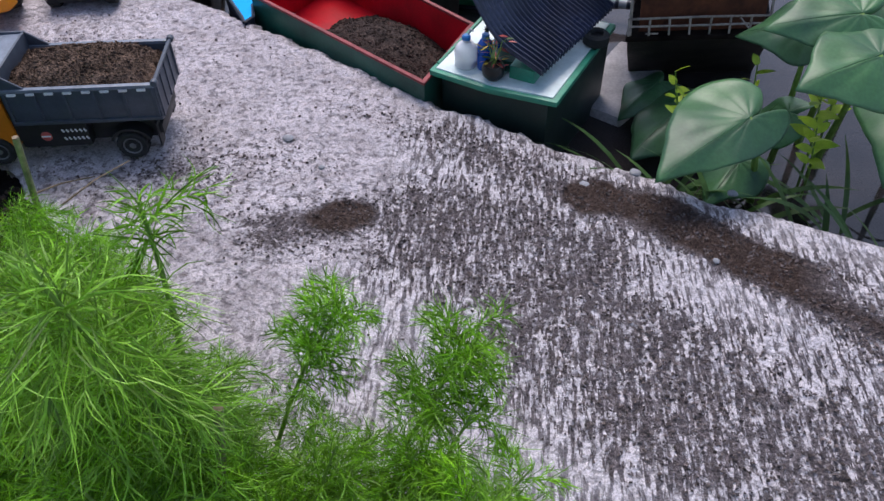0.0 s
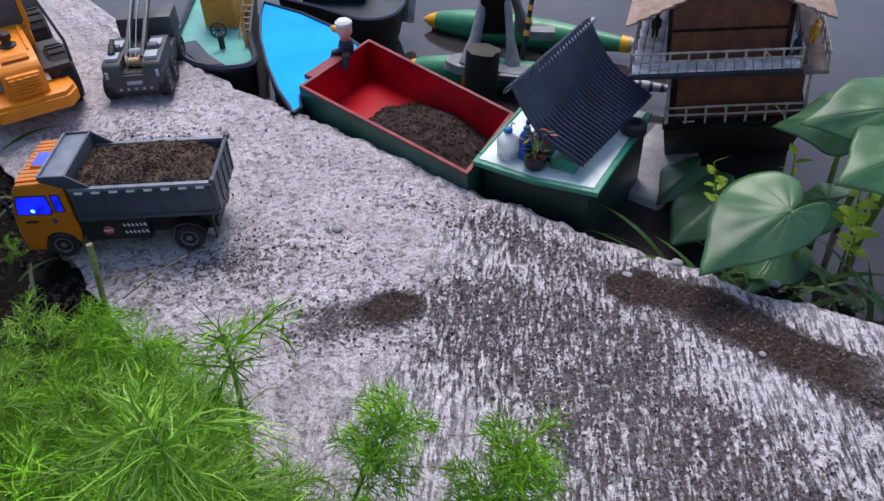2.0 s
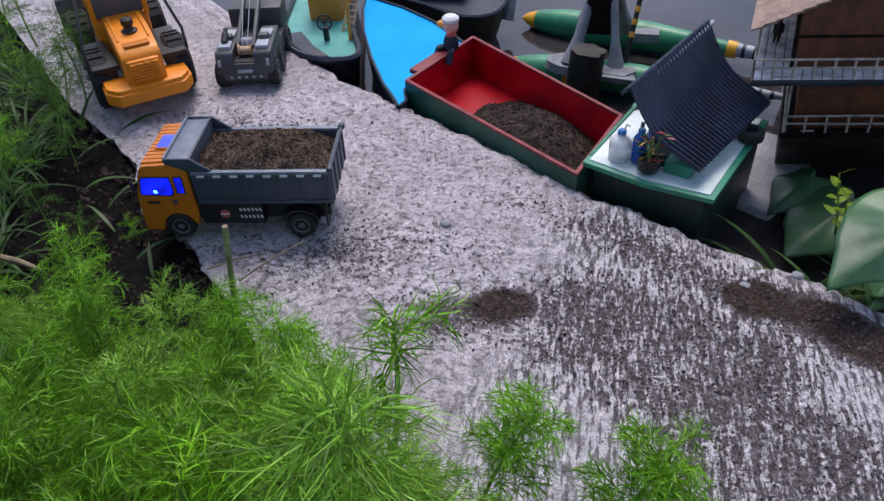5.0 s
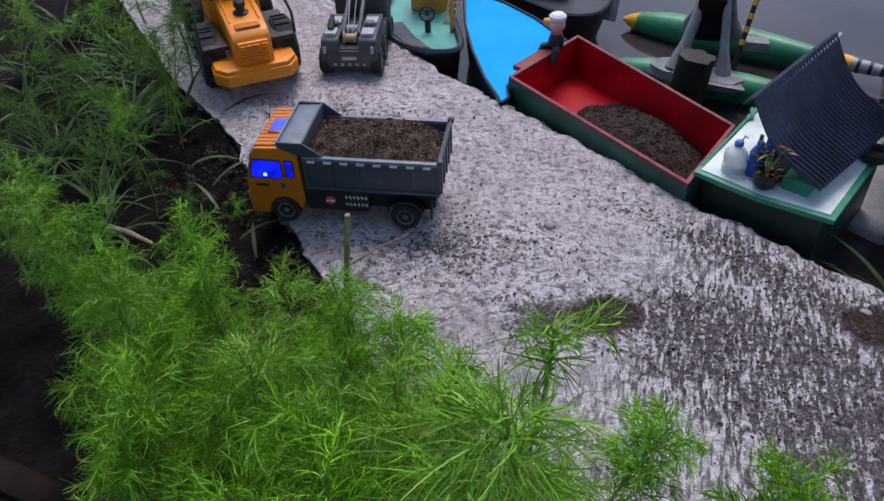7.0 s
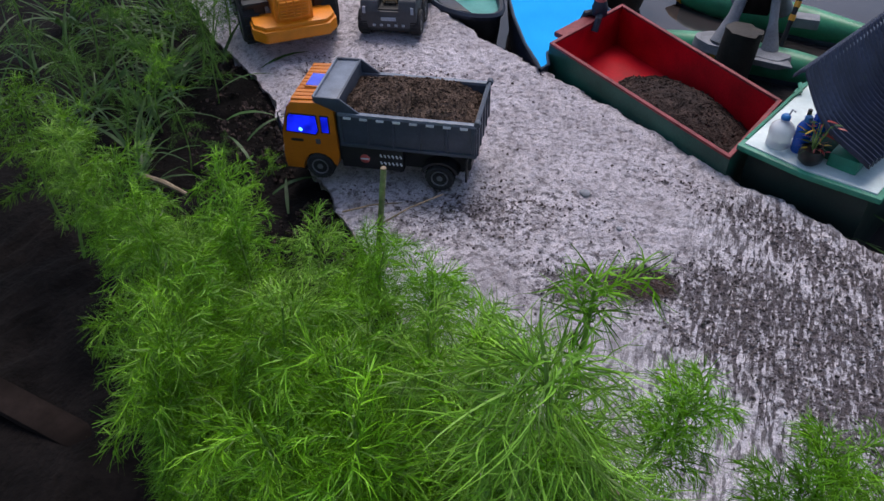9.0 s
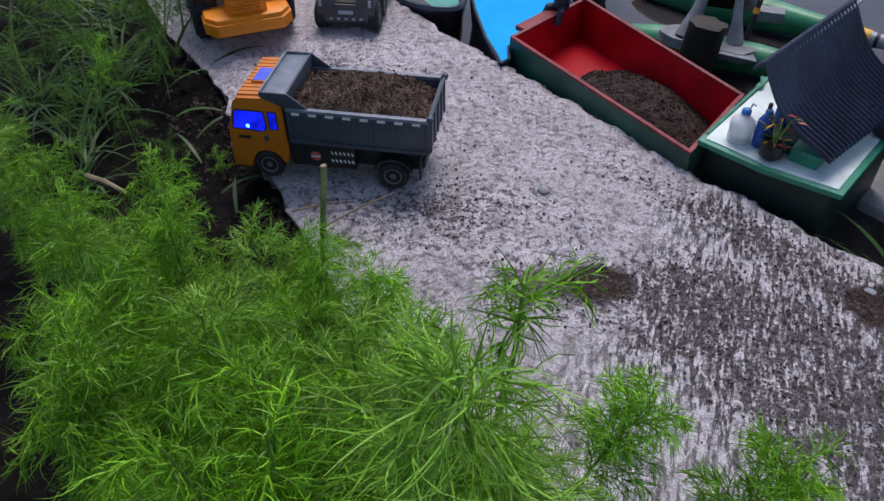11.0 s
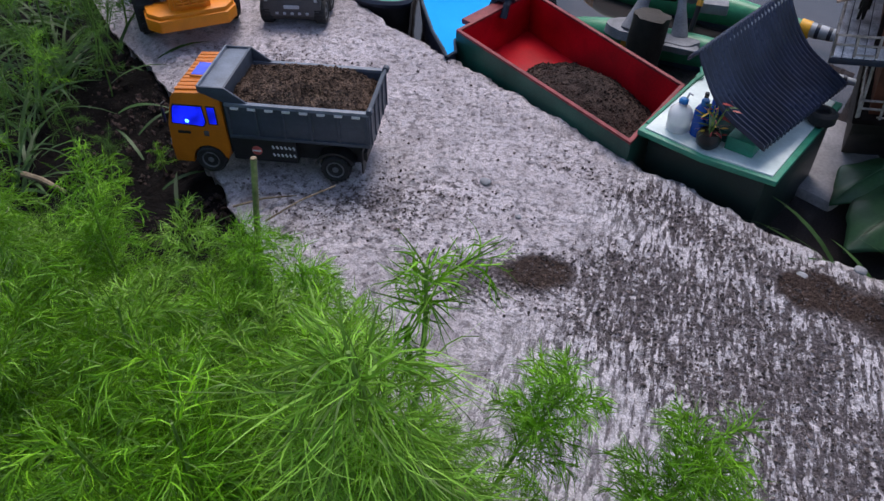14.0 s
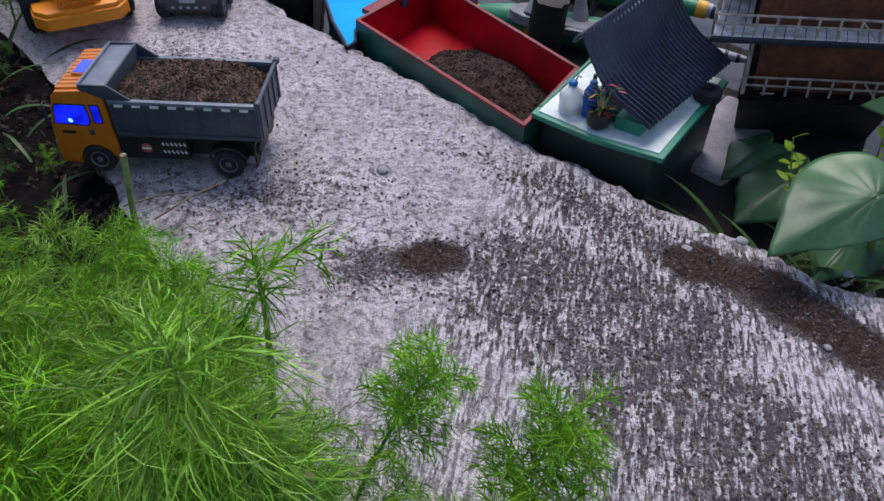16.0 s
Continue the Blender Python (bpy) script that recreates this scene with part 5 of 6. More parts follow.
def pile():
    bm = B()
    rows = []
    for i in range(14):
        z = lerp(-0.16, 0.012, i / 13)
        rows.append([bm.verts.new((0.031 * (1 + 0.12 * noise.noise((math.cos(a) * 2, math.sin(a) * 2, z * 20))) * math.cos(a), 0.026 * (1 + 0.12 * noise.noise((math.cos(a) * 2, math.sin(a) * 2 + 5, z * 20))) * math.sin(a), z + (0.006 * noise.noise((math.cos(a) * 3, math.sin(a) * 3, 2)) if i == 13 else 0))) for a in (2 * math.pi * k / 20 for k in range(20))])
    for a, b in zip(rows, rows[1:]):
        for k in range(20):
            bm.faces.new((a[k], a[(k + 1) % 20], b[(k + 1) % 20], b[k]))
    bm.faces.new(rows[-1])
    ob = part("mooring_post", bm, STUMPWOOD)
    ob.matrix_basis = pose(-0.088, 1.320, 0, 0, 4, 0)
    tagged(ob, "black wet wooden mooring post standing in the water", "post")


pile()


# ---- house on a raft ----
def rail(parent, a, b, h, posts, brace=True):
    a, b = Vector(a), Vector(b)
    up = Vector((0, 0, h))
    rnd = random.Random(posts)
    for k in (0.55, 1.0):
        mid = a.lerp(b, 0.5) + up * k + Vector((0, 0, rnd.uniform(-0.001, 0.001)))
        part("rail", tube(B(), [a + up * k, mid, b + up * k], 0.0017, 6), PALEWOOD, parent)
    for i in range(posts):
        p = a.lerp(b, i / (posts - 1))
        part("rail_post", tube(B(), [p, p + up * 1.06 + Vector((rnd.uniform(-0.001, 0.001), 0, 0))], 0.0018, 6), PALEWOOD, parent)
    if brace:
        for s in (0.12, 0.78):
            p, q = a.lerp(b, s), a.lerp(b, s + 0.09)
            part("brace", tube(B(), [p + up * (0.1 if s < 0.5 else 0.9), q + up * (0.9 if s > 0.5 else 0.1) * (1 if s < 0.5 else 0.1)], 0.0013, 5), PALEWOOD, parent)


def raft_house():
    # x along the front, y away from the bank
    t = thing("raft_house", frame_of(0.146, 1.012, 8.0, 0.0), "two-storey brown toy house on a raft with stick railings", "toy house")
    W = 0.240
    low0, low1 = 0.052, 0.262
    part("raft", prism(B(), [(0.028, 0.022), (0.045, -0.004), (0.170, -0.13), (0.36, -0.13), (0.36, 0.022)], -low1, -low0, 0.003, Matrix.Rotation(radians(90), 4, "Z")), STUMPWOOD, t, "dark wet raft")
    part("lower_deck", box(B(), (low0 - 0.002, 0.024, 0.022), (low1 + 0.002, 0.36, 0.030), 0.002), PLANK, t, "weathered lower deck")
    rail(t, (low0 + 0.002, 0.028, 0.030), (low1 - 0.002, 0.028, 0.030), 0.026, 8)
    rail(t, (low0 + 0.002, 0.028, 0.030), (low0 + 0.002, 0.34, 0.030), 0.026, 9, False)
    part("lower_wall", box(B(), (low0 + 0.016, 0.040, 0.030), (low1 - 0.010, 0.34, 0.116), 0.001), WOOD, t, "dark brown board wall")
    for x, y in ((low0 + 0.004, 0.030), (low0 + 0.004, 0.33), (low1 - 0.004, 0.03)):
        part("corner_post", tube(B(), [(x, y, 0.03), (x, y, 0.117)], 0.0022, 6), PALEWOOD, t)
    part("upper_deck", box(B(), (0, 0, 0.117), (W, 0.36, 0.125), 0.002), NAVY, t, "dark edge of the upper deck")
    for k in range(18):
        x = 0.002 + k * (W - 0.004) / 18
        part("board", box(B(), (x, 0.003, 0.125), (x + (W - 0.004) / 18 - 0.0012, 0.357, 0.1275), 0.0003), WALKWAY, t)
    rail(t, (0.003, 0.004, 0.127), (W - 0.003, 0.004, 0.127), 0.027, 10)
    rail(t, (0.003, 0.004, 0.127), (0.003, 0.34, 0.127), 0.027, 10, False)
    rail(t, (W - 0.003, 0.004, 0.127), (W - 0.003, 0.34, 0.127), 0.027, 10, False)
    part("upper_wall", prism(B(), [(0.052, 0.127), (0.218, 0.127), (0.218, 0.205), (0.135, 0.240), (0.052, 0.205)], 0.034, 0.34, 0.001), WOOD, t, "reddish brown board wall with gable")
    for x in (0.052, 0.218):
        part("corner_board", box(B(), (x - 0.003, 0.031, 0.127), (x + 0.003, 0.037, 0.205), 0.0006), PLANK, t)
    part("wall_strip", box(B(), (0.055, 0.031, 0.172), (0.215, 0.0335, 0.175)), PLANK, t)
    for s in (-1, 1):
        xa, za, xb, zb = 0.135, 0.246, 0.135 + s * 0.140, 0.186
        for k in range(9):
            f0, f1 = k / 9, (k + 1) / 9 + 0.02
            p = [(lerp(xa, xb, f0), lerp(za, zb, f0) - 0.001), (lerp(xa, xb, f1), lerp(za, zb, f1) + 0.0015), (lerp(xa, xb, f1), lerp(za, zb, f1) + 0.0045), (lerp(xa, xb, f0), lerp(za, zb, f0) + 0.002)]
            part("roof_board", prism(B(), p, 0.020, 0.37, 0.0003), SHINGLE, t)
    part("side_walk", box(B(), (W + 0.004, 0.02, 0.105), (W + 0.042, 0.36, 0.112), 0.002), SHINGLE, t, "brown side gangway")
    rail(t, (W + 0.040, 0.03, 0.112), (W + 0.040, 0.34, 0.112), 0.024, 9, False)
    # the house stands askew: its sides run off to the right and its walls lean a little
    skew = Matrix(((1, 0.31, -0.10, 0), (0, 0.95, 0, 0), (0, 0, 1, 0), (0, 0, 0, 1)))
    for o in t.children_recursive:
        o.data.transform(skew)
    for x, y, z, m, label in ((0.026, 0.12, 0.1275, STUMPWOOD, "tiny dark brown figurine standing at the railing"), (0.230, 0.030, 0.1275, NAVY, "tiny dark blue figurine standing at the railing"), (0.262, 0.11, 0.112, BILL, "tiny orange figurine standing on the gangway")):
        bm = B()
        for s in (-1, 1):
            tube(bm, [(s * 0.003, 0, 0), (s * 0.0025, 0, 0.016)], [0.002, 0.0026], 8)
            tube(bm, [(s * 0.006, 0, 0.014), (s * 0.0055, 0.001, 0.027)], [0.0014, 0.0018], 6)
        lathe(bm, [(0.0035, 0.014), (0.005, 0.022), (0.0052, 0.028), (0.002, 0.031)], 10)
        bmesh.ops.create_uvsphere(bm, u_segments=10, v_segments=8, radius=0.0037, matrix=Matrix.Translation((0, 0, 0.034)))
        ob = part("toy_figure", bm, m)
        ob.matrix_basis = t.matrix_basis @ Matrix.Translation(skew @ Vector((x, y, z)))
        tagged(ob, label, "figurine")


raft_house()


def stone_block():
    bm = plate(B(), [(0.128, 1.055), (0.205, 1.005), (0.262, 1.085), (0.300, 1.20), (0.225, 1.25)], -0.16, -0.085, 0.006)
    bmesh.ops.subdivide_edges(bm, edges=bm.edges[:], cuts=4, use_grid_fill=True)
    for v in bm.verts:
        v.co.z += 0.004 * fbm(v.co.x * 25, v.co.y * 25, 2.0, 3)
    tagged(part("stone_block", bm, BLOCK), "worn grey concrete block lying in the water", "block")


stone_block()


# ---- water plants ----
HEART = [(0, 1.0), (8, 0.84), (19, 0.71), (42, 0.615), (72, 0.575), (100, 0.54), (126, 0.49), (150, 0.39), (170, 0.17), (180, 0.05)]


def heart(a):
    """The reach of a heart-shaped blade from its notch, a degrees off its tip."""
    for (a0, r0), (a1, r1) in zip(HEART, HEART[1:]):
        if a <= a1:
            return lerp(r0, r1, (a - a0) / (a1 - a0))
    return HEART[-1][1]


def big_leaf(notch, tip, up, fold=(0.1, 0.5), cup=0.08, wide=(1.0, 1.0), label="large waxy heart-shaped green leaf over the water", root=None, name="broad_leaf"):
    """A heart-shaped blade between its notch and its tip; fold: how far each half bends down from the midrib."""
    notch, tip = Vector(notch), Vector(tip)
    ax = tip - notch
    L = ax.length
    ax.normalize()
    side = ax.cross(Vector(up)).normalized()
    nor = side.cross(ax)
    verts, faces = [], []
    na, nr = 72, 16
    for i in range(na + 1):
        deg = -180 + 360 * i / na
        a = radians(deg)
        reach = heart(abs(deg)) * L * (1 + 0.015 * math.sin(5 * a + L * 90))
        bend = fold[0] if deg < 0 else fold[1]
        for j in range(nr + 1):
            q = j / nr
            u, v = reach * q * math.cos(a), reach * q * math.sin(a) * (wide[0] if deg < 0 else wide[1])
            vein = -0.0018 * math.exp(-(v / (0.02 * L)) ** 2)
            vein -= 0.0009 * abs(math.sin(deg * 0.105)) ** 8 * math.sin(math.pi * q)
            h = -bend * abs(v) - cup * L * (q ** 3) * 0.6 - 0.06 * L * max(0.0, u / L) ** 2 + vein
            h += 0.0030 * noise.noise((u * 28, v * 28, L * 50)) + 0.004 * q * q * math.sin(a * 4 + L * 40)
            verts.append(tuple(notch + ax * u + side * v * math.cos(bend * 0.7) + nor * h))
    for i in range(na):
        for j in range(nr):
            k = i * (nr + 1) + j
            faces.append((k, k + nr + 1, k + nr + 2, k + 1))
    e = thing(name, pose(0, 0, 0), label, "plant", "broad leaves over the water")
    ob = raw("leaf_blade", verts, faces, BIGLEAF, e)
    mod = ob.modifiers.new("thickness", "SOLIDIFY")
    mod.thickness = 0.0008
    rib = [notch + ax * (L * s) + nor * (0.0005 - 0.06 * L * s * s - cup * L * 0.6 * s ** 3) for s in (0.0, 0.3, 0.6, 0.9)]
    part("midrib", tube(B(), rib, [0.0009, 0.0007, 0.0005, 0.0003], 6), BIGLEAF, e)
    foot = Vector(root) if root else Vector((notch.x + 0.05, notch.y + 0.06, -0.14))
    mid = notch.lerp(foot, 0.5) + Vector((0, 0, 0.03))
    part("leaf_stalk", tube(B(), [notch - nor * 0.002, notch.lerp(mid, 0.5) - nor * 0.012, mid, foot], [0.0028, 0.0032, 0.004, 0.006], 8), STEM, e)
    return e


DARK_LEAF = "dark green heart-shaped leaf low over the water"
big_leaf((0.301, 0.762, 0.090), (0.193, 0.680, 0.068), (-0.42, -0.45, 1), (0.5, 0.05), 0.04, (0.5, 1.0), root=(0.38, 0.86, -0.14))
big_leaf((0.432, 0.880, 0.160), (0.322, 0.862, 0.155), (-0.25, -0.55, 1), (0.25, 0.15), 0.08, (0.8, 0.9), root=(0.47, 1.00, -0.14))
big_leaf((0.442, 0.822, 0.140), (0.345, 0.770, 0.135), (-0.30, -0.50, 1), (0.35, 0.10), 0.08, root=(0.48, 0.95, -0.14))
big_leaf((0.400, 0.930, 0.120), (0.318, 0.955, 0.095), (-0.2, -0.4, 1), (0.2, 0.2), 0.10, root=(0.44, 0.99, -0.14))
big_leaf((0.259, 1.050, -0.045), (0.197, 0.990, -0.062), (-0.2, -0.2, 1), (0.3, 0.3), 0.14, label=DARK_LEAF, root=(0.33, 1.06, -0.14))
big_leaf((0.290, 0.970, -0.025), (0.200, 0.880, -0.048), (-0.3, -0.2, 1), (0.3, 0.3), 0.12, label=DARK_LEAF, root=(0.34, 0.99, -0.14))
big_leaf((0.400, 0.900, 0.010), (0.335, 0.930, -0.020), (-0.1, -0.3, 1), (0.3, 0.3), 0.15, label=DARK_LEAF, root=(0.42, 0.95, -0.14))
big_leaf((0.330, 0.830, -0.020), (0.285, 0.775, -0.050), (-0.2, -0.3, 1), (0.3, 0.3), 0.15, label=DARK_LEAF, root=(0.36, 0.88, -0.14))
big_leaf((0.560, 0.880, 0.060), (0.480, 0.760, 0.020), (-0.1, -0.3, 1), (0.3, 0.3), 0.12, root=(0.58, 0.93, -0.14))
big_leaf((0.54, 1.06, 0.10), (0.47, 0.98, 0.07), (-0.1, -0.3, 1), (0.3, 0.3), 0.12, root=(0.57, 1.1, -0.14))


def sprout(x, y, z, root, seed, n=9, size=0.022):
    rnd = random.Random(seed)
    e = thing("leafy_shoot", pose(0, 0, 0), "young shoot with small lime-green leaves", "plant", "lime shoots")
    top, foot = Vector((x, y, z)), Vector(root)
    part("stalk", tube(B(), [foot, foot.lerp(top, 0.5) + Vector((0.004, 0, 0)), top], [0.002, 0.0016, 0.0008], 6), STEM, e)
    for k in range(n):
        s = 0.55 + 0.45 * k / (n - 1)
        a = k * 2.4 + rnd.uniform(-0.3, 0.3)
        way = Vector((math.cos(a), math.sin(a), 0.6 * s))
        verts, faces = [], []
        blade(verts, faces, foot.lerp(top, s), way, size * rnd.uniform(0.75, 1.15), size * 0.45, rnd, 0.5, 5)
        raw("leaf", verts, faces, LIMELEAF, e)


sprout(0.240, 0.890, 0.068, (0.285, 0.935, -0.12), 1)
sprout(0.252, 0.870, 0.045, (0.285, 0.935, -0.12), 6, 7)
sprout(0.350, 0.925, 0.062, (0.375, 0.955, -0.12), 2, 7)
sprout(0.405, 0.845, 0.085, (0.44, 0.88, -0.12), 3, 11, 0.03)
sprout(0.395, 0.800, 0.055, (0.44, 0.86, -0.12), 4, 10, 0.028)
sprout(0.430, 0.880, 0.130, (0.46, 0.91, -0.12), 5, 11, 0.03)


def reeds():
    rnd = random.Random(21)
    for x, y, n, L in ((0.250, 0.800, 7, 0.16), (0.33, 0.780, 9, 0.15), (0.42, 0.745, 10, 0.16), (0.50, 0.715, 9, 0.15), (0.36, 0.84, 6, 0.14), (0.46, 0.80, 8, 0.18), (0.235, 0.845, 8, 0.17), (0.27, 0.815, 8, 0.19)):
        e = thing("grass_tuft", pose(x, y, -0.11), "tuft of long arching green water grass", "grass", "water grass tufts")
        for k in range(n):
            a = rnd.uniform(1.9, 4.2) if k % 3 else rnd.uniform(0, 6.28)
            verts, faces = [], []
            blade(verts, faces, Vector((rnd.uniform(-0.02, 0.02), rnd.uniform(-0.02, 0.02), 0)), Vector((math.cos(a), math.sin(a) * 0.5, rnd.uniform(0.7, 1.3))), L * rnd.uniform(0.7, 1.15), 0.008, rnd, 1.1, 7)
            raw("blade", verts, faces, GRASS, e)


reeds()


# ---- feathery plants on the bank ----
def thread(V, F, p, way, length, width, rnd, seg=3, curl=1.0):
    """One thread of a leaf, curving as it goes; returns the point and way at its half."""
    side = way.cross(Vector((rnd.uniform(-1, 1), rnd.uniform(-1, 1), rnd.uniform(-1, 1))))
    if side.length < 1e-4:
        side = Vector((1, 0, 0))
    side = side.normalized() * width * 0.5
    k = len(V)
    bend = Vector((rnd.uniform(-1, 1), rnd.uniform(-1, 1), rnd.uniform(-1.1, 0.5))) * curl
    half = (p, way)
    for i in range(seg + 1):
        w = 1.0 - 0.75 * (i / seg) ** 2
        V.append((p.x - side.x * w, p.y - side.y * w, p.z - side.z * w))
        V.append((p.x + side.x * w, p.y + side.y * w, p.z + side.z * w))
        if i == seg // 2:
            half = (p, way)
        p = p + way * (length / seg)
        way = (way + bend / seg).normalized()
    for i in range(seg):
        F.append((k + 2 * i, k + 2 * i + 1, k + 2 * i + 3, k + 2 * i + 2))
    return half


def forked_leaf(V, F, p, way, length, rnd, forks):
    """A leaf that splits into a few long threads."""
    slim = max(0.5, min(1.0, 0.026 / length))
    q, d = thread(V, F, p, way, length, slim * rnd.uniform(0.0009, 0.0013), rnd, 5, 2.0)
    for _ in range(forks):
        v = (d + Vector((rnd.uniform(-1, 1), rnd.uniform(-1, 1), rnd.uniform(-0.8, 0.8))) * 0.75).normalized()
        thread(V, F, q, v, length * rnd.uniform(0.45, 0.75), slim * rnd.uniform(0.0007, 0.0011), rnd, 4, 1.8)


def curve_of(a, way, length, droop, rnd, n=7):
    """Points of a twig from a along way that bends over by droop."""
    out, p, d = [a.copy()], a.copy(), way.normalized()
    for _ in range(n):
        p = p + d * (length / n)
        d = (d + Vector((rnd.uniform(-0.1, 0.1), rnd.uniform(-0.1, 0.1), -droop / n))).normalized()
        out.append(p)
    return out


def plume(V, F, pts, rnd, leaf, nodes, spread, forks=2, first=0.1):
    """Threads set round a twig, longest in its middle, closing to a brush at its end."""
    for k in range(nodes):
        s = first + (1 - first) * (k + rnd.random()) / nodes
        f = s * (len(pts) - 1)
        i = min(int(f), len(pts) - 2)
        p, d = pts[i].lerp(pts[i + 1], f - i), (pts[i + 1] - pts[i]).normalized()
        o = d.orthogonal().normalized()
        for turn in (0.0, math.pi):
            a = k * 2.4 + turn + rnd.uniform(-0.5, 0.5)
            out = Matrix.Rotation(a, 3, d) @ o
            way = (d * rnd.uniform(0.5, 1.1) + out * spread * (1.25 - 0.7 * s)).normalized()
            forked_leaf(V, F, p, way, leaf * rnd.uniform(0.6, 1.1) * (0.75 + 0.5 * math.sin(math.pi * min(1, s))), rnd, forks)


def feather_plant(seed, branches, reach, leaf, nodes, material, droop=0.9, stem_leaves=0.35, crown=3):
    """One plant 0.30 m high, rooted at its origin: an upright stem whose side twigs are feathery plumes."""
    rnd = random.Random(seed)
    e = thing("feathery_plant", pose(0, 0, 0), "bushy plant with fine thread-like bright green leaves", "plant", "feathery plants on the bank")
    H = 0.30
    pts = [Vector((0.012 * math.sin(4 * s + seed), 0.012 * math.cos(3 * s + seed) - 0.012 * math.cos(seed), H * s)) for s in (k / 8 for k in range(9))]
    part("stem", tube(B(), pts, [0.0030, 0.0029, 0.0027, 0.0025, 0.0023, 0.0020, 0.0017, 0.0013, 0.0008], 7), STEM, e, "pale green stem")
    V, F = [], []
    plume(V, F, pts[crown:], rnd, leaf, nodes * 2, 0.9, 2, 0.15)
    for k in range(branches):
        s = stem_leaves + (0.97 - stem_leaves) * (k + rnd.random()) / branches
        f = s * 8
        i = min(int(f), 7)
        a = k * 2.399 + rnd.uniform(-0.5, 0.5)
        way = Vector((math.cos(a), math.sin(a), rnd.uniform(0.5, 1.3)))
        twig = curve_of(pts[i].lerp(pts[i + 1], f - i), way, reach * rnd.uniform(0.65, 1.15) * (1.25 - 0.55 * s), droop * rnd.uniform(0.5, 1.6), rnd)
        for p, q in zip(twig, twig[1:]):
            thread(V, F, p, (q - p).normalized(), (q - p).length * 1.04, 0.0018, rnd, 1, 0.1)
        plume(V, F, twig, rnd, leaf, nodes, 0.75)
    raw("foliage", V, F, material, e)
    return e


def inside(x, y, poly):
    hit = False
    for (ax, ay), (bx, by) in zip(poly, poly[1:] + poly[:1]):
        if (ay > y) != (by > y) and x < (bx - ax) * (y - ay) / (by - ay) + ax:
            hit = not hit
    return hit


def bank_side(x, y):
    """How far a spot lies out on the slab from its planted edge; below 0 it is in the earth."""
    best, sign = 9.0, 1.0
    for (ax, ay), (bx, by) in zip(LEFT, LEFT[1:]):
        dx, dy = bx - ax, by - ay
        t = max(0.0, min(1.0, ((x - ax) * dx + (y - ay) * dy) / (dx * dx + dy * dy)))
        d = math.hypot(x - ax - t * dx, y - ay - t * dy)
        if d < best:
            best, sign = d, 1.0 if dx * (y - ay) - dy * (x - ax) > 0 else -1.0
    return best * sign


# crowns of the plants: x, y and height, from the far end of the bank to the near one
REAR_CROWNS = [(-0.87, 0.56, 0.165), (-0.80, 0.535, 0.165), (-0.73, 0.505, 0.175), (-0.665, 0.485, 0.175), (-0.60, 0.435, 0.170), (-0.555, 0.495, 0.170), (-0.50, 0.455, 0.165), (-0.455, 0.475, 0.155), (-0.405, 0.495, 0.140), (-0.370, 0.465, 0.155), (-0.335, 0.455, 0.140), (-0.310, 0.425, 0.165), (-0.270, 0.390, 0.175)]
MIDDLE_CROWNS = [(-0.545, 0.375, 0.195), (-0.535, 0.315, 0.165), (-0.48, 0.345, 0.200), (-0.43, 0.285, 0.215), (-0.40, 0.375, 0.195), (-0.37, 0.305, 0.225), (-0.33, 0.365, 0.195), (-0.293, 0.285, 0.250), (-0.245, 0.355, 0.190), (-0.241, 0.290, 0.250), (-0.435, 0.250, 0.200), (-0.332, 0.220, 0.240), (-0.274, 0.210, 0.250), (-0.200, 0.225, 0.250)]
NEAR_CROWNS = [(-0.180, 0.265, 0.335), (-0.192, 0.318, 0.318), (-0.232, 0.262, 0.282), (-0.078, 0.385, 0.165), (0.004, 0.372, 0.165), (-0.155, 0.300, 0.200), (-0.150, 0.245, 0.220), (-0.180, 0.205, 0.230), (-0.060, 0.255, 0.165), (-0.020, 0.280, 0.150), (0.022, 0.250, 0.160), (-0.120, 0.265, 0.165), (0.028, 0.330, 0.130), (-0.145, 0.340, 0.145), (0.062, 0.290, 0.105), (-0.090, 0.290, 0.125), (-0.045, 0.305, 0.120), (0.005, 0.295, 0.115), (-0.080, 0.330, 0.105), (0.020, 0.275, 0.130), (-0.030, 0.245, 0.150), (-0.100, 0.240, 0.160)]


